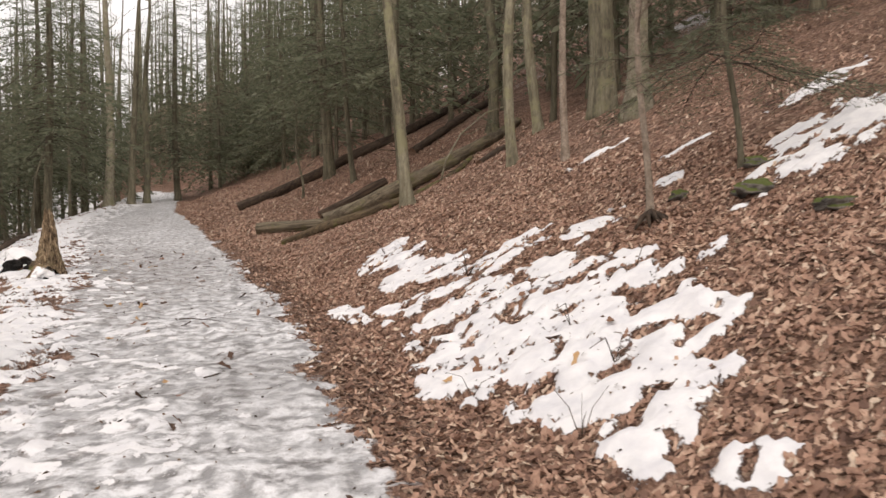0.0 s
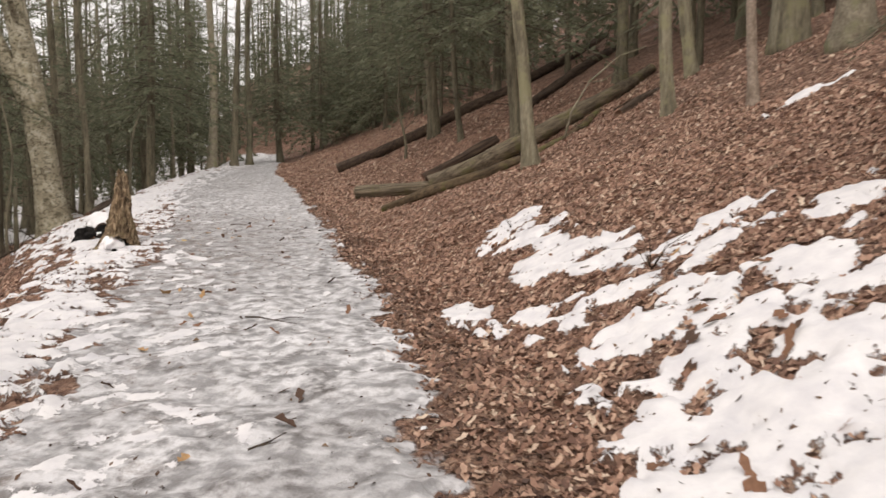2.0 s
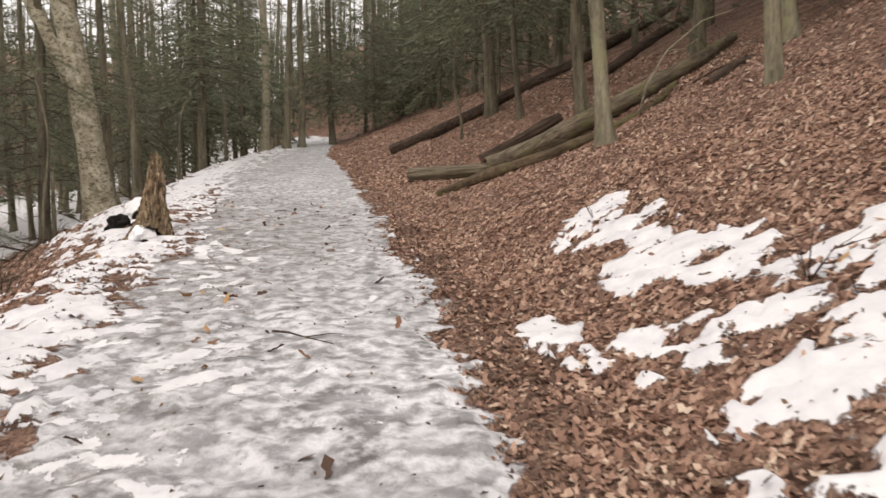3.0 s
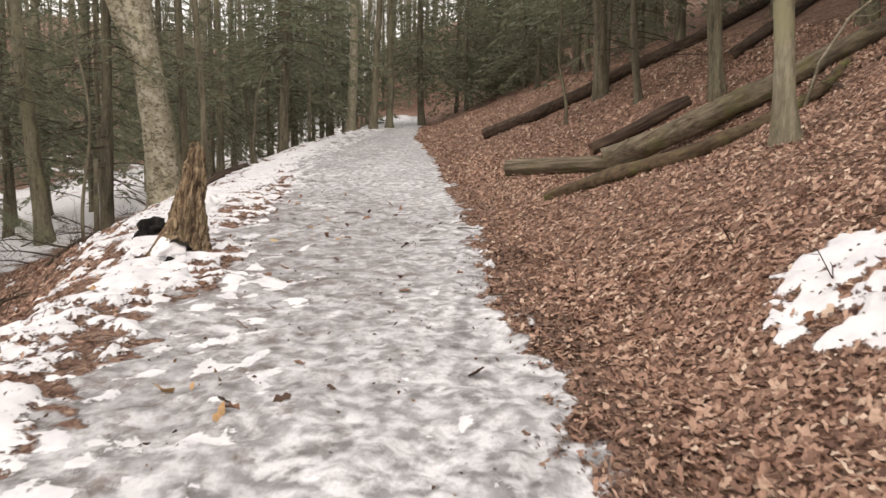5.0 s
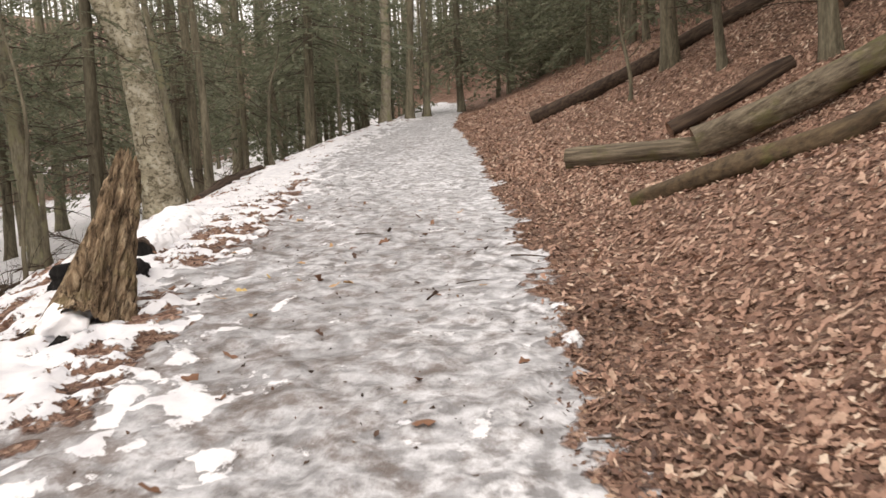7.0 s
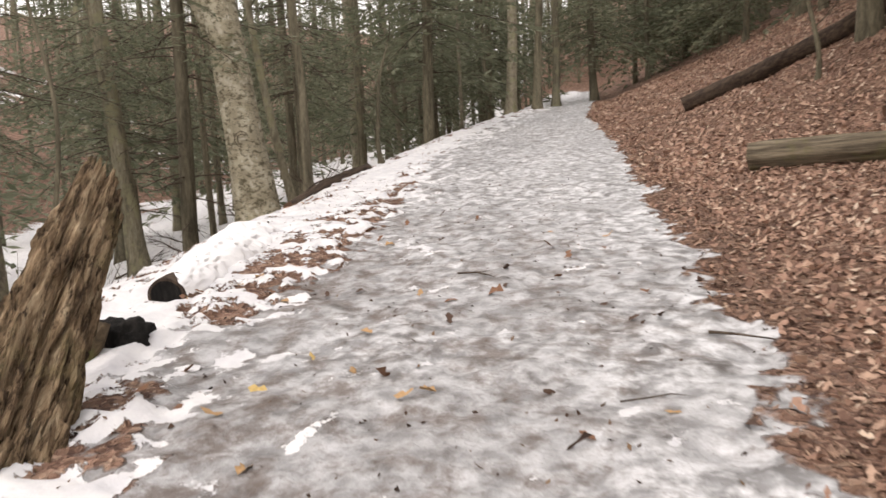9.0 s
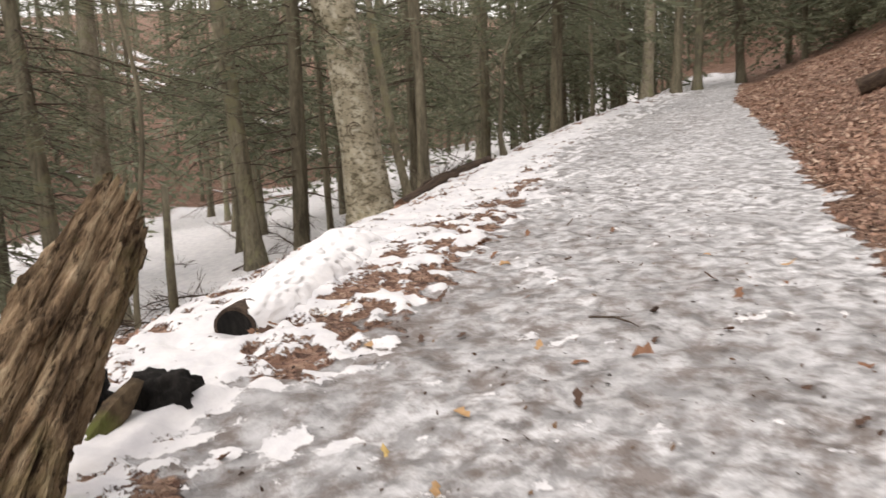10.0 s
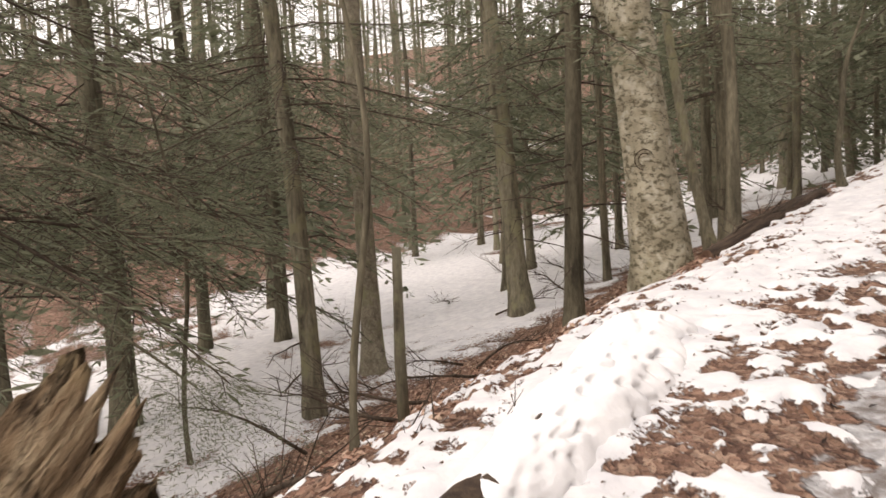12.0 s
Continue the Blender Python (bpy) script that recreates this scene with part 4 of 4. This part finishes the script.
def chunk(name, x, y, size, mat, label, category, seed, turn=0, lift=.5):
    """A broken irregular lump lying on the ground."""
    bm = bmesh.new()
    bmesh.ops.create_icosphere(bm, subdivisions=4, radius=1)
    for v in bm.verts:
        d = v.co.normalized()
        k = 1 + .5 * (noise.noise(d * 1.6 + Vector((seed, 0, 0)))) + .2 * noise.noise(d * 5 + Vector((0, seed, 0)))
        v.co = Vector((d.x * size[0], d.y * size[1], d.z * size[2])) * k
    me = bpy.data.meshes.new(name)
    bm.to_mesh(me)
    bm.free()
    for p in me.polygons:
        p.use_smooth = True
    me.materials.append(mat)
    ob = new(name, me)
    ob.matrix_world = pose(x, y, gz(x, y) + size[2] * lift * .4, 0, 0, turn)
    return tagged(ob, label, category)


chunk("charred_wood", -8.3, 13.85, (.2, .24, .16), CHAR_AND_HOLLOW_SHADE, "black charred chunk of wood behind the stump", "charred wood", 3, 20)
chunk("charred_wood", -8.05, 14.25, (.2, .14, .12), CHAR_AND_HOLLOW_SHADE, "black charred wood at the stump's foot", "charred wood", 5, 50)
chunk("snow_mound", -7.1, 12.78, (.17, .2, .12), SNOW, "small mound of old snow in the stump's hollow foot", "snow", 8, 10)
chunk("charred_wood", -6.95, 12.6, (.06, .07, .05), CHAR_AND_HOLLOW_SHADE, "small dark lump in the snow at the stump", "charred wood", 9, 10)
slab = new("wood_slab")
slab.location = (-7.95, 14.0, gz(-7.95, 14.0))
tagged(slab, "mossy splintered slab of wood leaning in the snow", "wood slab")
Vv, Qq, Tt = tube([(.05, -.18, -.05), (0, -.02, .06), (-.06, .12, .15)], [.045, .06, .03], 12, .6, 12)
part("slab", mesh_from("slab", Vv * np.array([1, 1, 1]), [Qq, Tt], LOG_MOSS), slab)


# ---- the snowed-in hollow log on the trail's lip ----
def hollow_log():
    ends = [(-8.78, 15.12), (-9.45, 16.1), (-10.2, 17.1), (-10.9, 17.9)]
    x, y = np.array([e[0] for e in ends]), np.array([e[1] for e in ends])
    t = np.linspace(0, 3, 26)
    px, py = np.interp(t, range(4), x), np.interp(t, range(4), y)
    pz = land(px, py) + .04
    P = np.stack([px, py, pz], 1)
    c = P[0].copy()
    ob = new("hollow_log")
    ob.location = c
    tagged(ob, "hollow rotten log buried in snow, its dark end open", "log")
    P = P - c
    P[20:, 2] -= np.arange(1, 7) * .035
    Vo, Qo, _ = tube(P, np.linspace(.15, .12, 26), 28, .04, 21, False)
    part("bark", mesh_from("bark", Vo, Qo, LOG_DARK), ob)
    # lining coloured near-black so the shade in the hollow is painted on
    Vi, Qi, _ = tube(P[:8], np.linspace(.128, .1, 8), 28, .04, 21, False)
    part("inside", mesh_from("inside", Vi, Qi[:, ::-1], CHAR_AND_HOLLOW_SHADE), ob, "rotten inside, coloured black for the hollow's shade")
    # black disc just inside the mouth: painted shade, no real part of the log
    plug = np.vstack([Vi[:28], P[0] + (P[1] - P[0]) * .25])
    i = np.arange(28)
    j = (i + 1) % 28
    part("dark_end", mesh_from("dark_end", plug, np.stack([i, j, np.full(28, 28)], 1), CHAR_AND_HOLLOW_SHADE), ob, "black disc across the open end, standing in for the hollow's shade")
    rim = np.vstack([Vo[:28], Vi[:28]])
    part("rim", mesh_from("rim", rim, np.stack([i, j, j + 28, i + 28], 1), LOG_DARK), ob)
    k = 56
    rows = []
    for q in np.linspace(0, 25, 110):
        a = np.linspace(-np.interp(q, [0, 4, 9], [1.15, 1.3, 1.75]), 1.75, k)
        near, far = min(int(q), 24), min(int(q), 24) + 1
        side = unit(np.cross(P[min(far + 1, 25)] - P[max(near - 1, 0)], [0, 0, 1]))
        mid = P[near] + (P[far] - P[near]) * (q - near)
        f = min(1, q / 2.5)
        along = np.full(k, q)
        lumps = .07 * value_noise(a * 1.2 + 20, along * .35, 5) + .014 * value_noise(a * 5 + 50, along * 1.6, 6) + .008 * value_noise(a * 12 + 30, along * 4, 8)
        pits = .35 * np.clip(value_noise(a * 4 + 70, along * 2.2, 7) - .76, 0, .12)
        flare = np.interp(a, [-1.75, -1.2, -.8, 0, .7, 1.15, 1.75], [.5, .2, .06, 0, .15, .6, 1.5]) * np.interp(q, [0, 2, 7], [.05, .25, 1])
        r = (.145 + lumps * np.interp(q, [0, 2], [.35, 1]) - pits) * (1 + flare) * (.9 + .1 * f)
        r = np.maximum(r, .153)
        rows.append(mid + side[None] * (np.sin(a) * r)[:, None] + np.array([0, 0, 1.0])[None] * (np.cos(a) * r * .9)[:, None])
    V = np.vstack(rows)
    n = len(rows)
    i = np.arange(n - 1)[:, None] * k + np.arange(k - 1)[None]
    part("snow_cap", mesh_from("snow_cap", V, np.stack([i, i + 1, i + k + 1, i + k], -1).reshape(-1, 4), SNOW), ob, "thick cap of old snow")


hollow_log()

# mossy stones and roots in the bank
for (x, y, sz, sd, tn) in ((2.95, 6.8, (.24, .15, .09), 11, 20), (2.55, 7.75, (.15, .11, .07), 13, 70), (3.1, 5.7, (.17, .11, .07), 17, -30), (3.25, 7.4, (.18, .11, .07), 19, 10)):
    chunk("mossy_stone", x, y, sz, STONE, "dark stone grown with green moss in the leaf litter", "stone", sd, tn)
roots = new("exposed_roots")
roots.location = (2.1, 7.25, gz(2.1, 7.25))
tagged(roots, "dark exposed roots under a sapling in the bank", "roots")
for k in range(6):
    a = -2.6 + k * .5
    Vv, Qq, Tt = tube([(0, 0, .1), (.12 * math.cos(a), .12 * math.sin(a), .05), (.3 * math.cos(a + .2), .3 * math.sin(a + .2), -.08)], [.035, .026, .01], 8, .3, k)
    part("root", mesh_from("root", Vv, [Qq, Tt], LOG_DARK), roots)


# ---- twigs, stems and brush ----
def spray(name, x, y, stems, label, category, mat=TWIG):
    """Thin stems, each a mesh of its own, over one spot; points are offsets from it."""
    ob = new(name)
    ob.location = (x, y, gz(x, y))
    tagged(ob, label, category)
    for k, (pts, r0) in enumerate(stems):
        n = len(pts)
        Vv, Qq, Tt = tube(pts, np.linspace(r0, r0 * .4, n), 6, .2, k)
        part("stem", mesh_from("stem", Vv, [Qq, Tt], mat), ob)
    return ob


spray("fallen_twig", -3.12, 8.55, [([(0, 0, .02), (.18, -.12, .04), (.34, -.22, .035), (.6, -.36, .03)], .009), ([(.34, -.22, .035), (.5, -.2, .06), (.58, -.14, .05)], .005)], "thin dark twig lying on the ice", "twig")
spray("fallen_twig", -6.8, 16.35, [([(0, 0, .03), (.15, .04, .04), (.27, .02, .03), (.36, -.05, .03)], .008), ([(.15, .04, .04), (.24, .09, .05)], .004)], "thin dark twig lying on the ice", "twig")
spray("fallen_twig", -4.87, 14.58, [([(0, 0, .02), (.1, .07, .03), (.18, .17, .03), (.26, .19, .025)], .005)], "fine curved twig on the ice", "twig")
spray("fallen_twig", -4.72, 15.6, [([(0, 0, .02), (.15, -.03, .03), (.34, -.02, .02)], .01)], "short stick at the trail's edge", "twig")
spray("fallen_twig", -1.9, 5.75, [([(0, 0, .02), (.07, .1, .03), (.1, .24, .03)], .006), ([(.03, .05, .02), (.12, .07, .04)], .004)], "small forked twig on the ice", "twig")
spray("fallen_twig", -3.3, 12.1, [([(0, 0, .02), (.12, .03, .03), (.2, .0, .03)], .006)], "thin dark twig lying on the ice", "twig")
tw = np.random.default_rng(9)
for (x, y) in ((.28, 8.05), (1.1, 4.6), (.95, 5.35), (.2, 4.8), (1.6, 6.0), (-.9, 11.2), (.75, 3.9), (-1.4, 12.4)):
    stems = []
    for k in range(tw.integers(2, 6) if x != .28 else 9):
        a, ln = tw.uniform(0, 6.28), tw.uniform(.12, .38)
        d = np.array([math.cos(a), math.sin(a), 0]) * ln
        stems.append(([(0, 0, -.02), tuple(d * .35 + [0, 0, ln * .5]), tuple(d * .9 + [0, 0, ln * tw.uniform(.3, .9)])], tw.uniform(.002, .005)))
    spray("dead_shrub", x, y, stems, "small tuft of bare dead stems poking through snow", "dead stems")


for k in range(16):
    y = tw.uniform(8.5, 15.5)
    x = float(edge_left(y)) - tw.uniform(.9, 3.6)
    stems = []
    for q in range(9):
        a, ln = tw.uniform(0, 6.28), tw.uniform(.25, .7)
        d = np.array([math.cos(a), math.sin(a), 0]) * ln
        stems.append(([(d[0] * .2, d[1] * .2, -.03), tuple(d * .45 + [0, 0, ln * .55]), tuple(d * tw.uniform(.6, .9) + [0, 0, ln * tw.uniform(.5, 1.1)])], tw.uniform(.003, .006)))
    spray("dead_shrub", x, y, stems, "bare grey-brown brush on the slope below the trail", "dead stems")


def fallen_branch(seed, length):
    r = np.random.default_rng(seed)
    pile = Pile()
    t = np.linspace(0, 1, 7)[:, None]
    main = np.array([length, 0, .1]) * t + np.stack([0 * t[:, 0], .1 * np.sin(t[:, 0] * 5), .1 * np.sin(t[:, 0] * 3.1)], 1) * length
    V, Q, T = tube(main, np.linspace(.03, .008, 7), 6)
    pile.add(V, Q, T)
    for k in range(16):
        f = r.uniform(.15, 1)
        o = np.array([np.interp(f, t[:, 0], main[:, c]) for c in range(3)])
        e = o + unit([r.uniform(.3, 1), r.normal(0, .8), r.uniform(-.1, .7)]) * r.uniform(.25, .8)
        V, Q, T = tube([o, (o + e) / 2 + r.normal(0, .04, 3), e], [.009, .006, .002], 4, cap=False)
        pile.add(V, Q)
        for q in range(3):
            g = o + (e - o) * r.uniform(.3, 1)
            h = g + unit(e - o + r.normal(0, .3, 3)) * r.uniform(.1, .3)
            V, Q, T = tube([g, h], [.004, .0015], 3, cap=False)
            pile.add(V, Q)
    return pile.mesh("branch", TWIG)


branch_meshes = [fallen_branch(s, 1.3 + .25 * s) for s in range(4)]
spots = [(-15.5, 22.0), (-16.5, 23.3), (-14.8, 20.6), (-17.6, 22.4), (-18.2, 24.5), (-15.9, 25), (-19.5, 21.4), (-12.6, 17.3), (-13.3, 17.0), (-12.1, 16.2), (-20.5, 18.8), (-14.6, 18.3), (-16.4, 19), (-21.5, 25), (-9.4, 12.2), (-10.4, 13.3), (-23, 22), (-25, 25), (-18.4, 16.6), (-13.9, 15.8), (.6, 20.0), (.1, 19.4), (1.2, 21.2), (-10.5, 14.2), (-12.9, 21.0)]
for k, (x, y) in enumerate(spots):
    ob = new("fallen_branch", branch_meshes[k % 4])
    ob.matrix_world = pose(x, y, gz(x, y) + .03, tw.uniform(-20, 20), tw.uniform(-25, 5), tw.uniform(0, 360)) @ Matrix.Scale(tw.uniform(.55, .9), 4)
    tagged(ob, "bare twiggy dead branch lying on the slope", "branch", "fallen branches")
arch = spray("broken_branch", -.1, 19.6, [([(0, 0, 0), (.2, .1, .8), (.6, .2, 1.5), (1.3, .3, 2.1), (1.9, .3, 2.3)], .035), ([(.6, .2, 1.5), (.9, .1, 1.5), (1.2, 0, 1.7)], .014)], "pale bent dead branch rising over the logs", "branch", BARK_PALE)


# ---- leaves ----
def leaf_shape():
    half = [(0, -.5, 0), (.2, -.28, .0), (.13, -.02, .0), (.27, .2, .0), (0, .52, 0)]
    V = [half[0], half[1], half[2], half[3], half[4], (-.22, -.25, 0), (-.12, .0, 0), (-.25, .22, 0), (0, 0, 0)]
    Q = [(0, 1, 2, 8), (8, 2, 3, 4), (0, 8, 6, 5), (8, 4, 7, 6)]
    return np.array(V), np.array(Q)


def scatter_leaves(x, y, seed, size=(.035, .08), lift=.012, simple=False):
    r = np.random.default_rng(seed)
    V0, Q0 = leaf_shape()
    if simple:
        V0, Q0 = np.array([(0, -.5, 0), (.24, .05, 0), (0, .5, 0), (-.24, -.05, 0)]), np.array([(0, 1, 2, 3)])
    n = len(x)
    z = ground_z(x, y) + r.uniform(.0, lift * 2, n)
    size = r.uniform(*size, n)
    yaw, tilt, spin = r.uniform(0, 6.28, n), np.clip(r.normal(0, .38, n), -.75, .75), np.clip(r.normal(0, .38, n), -.75, .75)
    curl = r.uniform(-.5, .9, n)
    L = np.repeat(V0[None], n, 0) * size[:, None, None]
    L[:, :, 0] *= r.uniform(.7, 1.3, n)[:, None]
    L[:, :, 2] += np.abs(L[:, :, 0]) * curl[:, None] + (L[:, :, 1] ** 2) / size[:, None] * r.uniform(-.5, .8, n)[:, None]
    L[:, :, 2] += L[:, :, 0] * np.tan(tilt)[:, None] + L[:, :, 1] * np.tan(spin)[:, None]
    c, s = np.cos(yaw)[:, None], np.sin(yaw)[:, None]
    X2, Y2 = L[:, :, 0] * c - L[:, :, 1] * s, L[:, :, 0] * s + L[:, :, 1] * c
    # lay each leaf along the slope it lies on
    e = .15
    gx, gy = (land(x + e, y) - land(x - e, y)) / (2 * e), (land(x, y + e) - land(x, y - e)) / (2 * e)
    Z2 = L[:, :, 2] + z[:, None] + X2 * gx[:, None] + Y2 * gy[:, None]
    V = np.stack([X2 + x[:, None], Y2 + y[:, None], Z2], -1).reshape(-1, 3)
    Q = (np.arange(n)[:, None, None] * len(V0) + Q0[None]).reshape(-1, 4)
    return V, Q


lr = np.random.default_rng(12)
px, py = [], []
for (n, y0, y1, u0, u1) in ((64000, 1.2, 13, -.1, 5.0), (26000, 13, 24, -.1, 5.5), (6000, 2.2, 14, 5.0, 9.0), (9000, 13, 26, 5.5, 11), (5000, 24, 36, 0, 8), (2200, 14, 22, -6.6, -4.2), (2500, 4, 13, -5.0, -3.0)):
    yy = lr.uniform(y0, y1, n)
    px.append(edge_right(yy) + lr.uniform(u0, u1, n) / .94)
    py.append(yy)
# brown slope below the lip
yy = lr.uniform(7, 26, 13000)
px.append(edge_left(yy) - lr.uniform(.5, 4.8, 13000))
py.append(yy)
px, py = np.concatenate(px), np.concatenate(py)
keep = (snow_field(px, py) < lr.uniform(-.35, .12, len(px))) & (ice_field(px, py) < lr.uniform(-.3, .2, len(px)))
keep &= (uphill(px, py) > .4) | (downhill(px, py) > -1) | (lr.random(len(px)) < .4)
px, py = px[keep], py[keep]
near = (py < 15) & (uphill(px, py) < 5)
V, Q = scatter_leaves(px[near], py[near], 13)
tagged(new("leaf_litter", mesh_from("leaf_litter", V, Q, DRY_LEAVES, False)), "thick litter of dry brown and tan fallen leaves", "leaves", kind="stuff")
V, Q = scatter_leaves(px[~near], py[~near], 14, (.045, .095), .012, True)
tagged(new("leaf_litter", mesh_from("slope_leaf_litter", V, Q, DRY_LEAVES, False)), "dry brown leaves farther along the bank and slope", "leaves", kind="stuff")
yy = lr.uniform(21, 46, 28000)
fx = edge_right(yy) + lr.uniform(0, 10, 28000)
ok = snow_field(fx, yy) < 0
V, Q = scatter_leaves(fx[ok], yy[ok], 15, (.07, .135), .016, True)
tagged(new("leaf_litter", mesh_from("far_leaf_litter", V, Q, DRY_LEAVES, False)), "dry brown leaves on the far part of the bank", "leaves", kind="stuff")
# crumbs of leaf and bark on snow and ice
cy = lr.uniform(2, 22, 5200)
cx = np.where(lr.random(5200) < .45, edge_right(cy) - lr.uniform(-.1, 5.5, 5200), edge_right(cy) + lr.uniform(0, 4.5, 5200))
CRUMBS = island_material("leaf_crumbs", [(0, (.03, .02, .016)), (.6, (.1, .06, .04)), (1, (.2, .13, .08))], .85)
V, Q = scatter_leaves(cx, cy, 16, (.012, .045), .004, True)
tagged(new("leaf_crumbs", mesh_from("leaf_crumbs", V, Q, CRUMBS, False)), "dark crumbs of leaf and bark on snow and ice", "leaf crumbs", kind="stuff")
# trampled, wet leaf scraps along the foot of the bank
wy = np.concatenate([lr.uniform(1.5, 14, 15000), lr.uniform(14, 30, 6000)])
wx = edge_right(wy) + np.clip(lr.normal(.16, .26, 21000), -.4, .9)
WET_SCRAPS = island_material("wet_leaf_scraps", [(0, (.07, .04, .03)), (.5, (.17, .1, .07)), (.9, (.28, .175, .12)), (1, (.42, .29, .2))], .6, .35)
ok = (snow_field(wx, wy) < 0) & (ice_field(wx, wy) < lr.uniform(-.4, .35, 21000))
V, Q = scatter_leaves(wx[ok], wy[ok], 18, (.015, .055), .005, True)
tagged(new("leaf_scraps", mesh_from("leaf_scraps", V, Q, WET_SCRAPS, False)), "trampled dark wet leaf scraps along the trail's edge", "leaf scraps", kind="stuff")
# single leaves frozen to the trail and the snow
spots = [(-5.78, 14.2), (-5.7, 14.28), (-6.59, 14.04), (-6.67, 14.54), (-6.59, 14.93), (-7.76, 15.41), (-4.3, 9.6), (-3.9, 9.3), (-3.55, 8.4), (-3.4, 8.2), (-2.6, 7.9), (-5.2, 12.1), (-3.95, 10.2), (-8.62, 15.2), (-8.6, 15.3), (-8.66, 15.1), (-8.54, 15.2), (-8.58, 15.12)]
for k in range(110):
    yy = lr.uniform(3, 19)
    spots.append((edge_right(yy) - lr.uniform(.1, 4.4), yy))
for k in range(40):
    p = SNOW_PATCHES[lr.integers(0, 12)]
    spots.append((p[0] + lr.normal(0, .5) * p[2], p[1] + lr.normal(0, .5) * p[3]))
leaf_tones = [island_material("fallen_leaf_" + nm, [(0, a), (1, b)], .7) for nm, a, b in (("tan", (.42, .25, .12), (.5, .33, .17)), ("brown", (.17, .085, .05), (.24, .13, .08)), ("yellow", (.55, .38, .12), (.6, .45, .2)), ("dark", (.07, .04, .03), (.1, .06, .04)))]
for k, (x, y) in enumerate(spots):
    tone = (0 if k < 2 else 2 if k < 4 else 0 if k < 8 else int(lr.choice([0, 1, 1, 3, 3])))
    V, Q = scatter_leaves(np.array([float(x)]), np.array([float(y)]), 100 + k, (.07, .13), .012)
    c = V.mean(0)
    ob = new("fallen_leaf", mesh_from("fallen_leaf", V - c, Q, leaf_tones[tone], False))
    ob.location = c
    tagged(ob, ("tan oak leaf", "brown curled leaf", "yellow fallen leaf", "dark wet leaf")[tone] + " lying on the icy trail or snow", "leaf", "single fallen leaves")
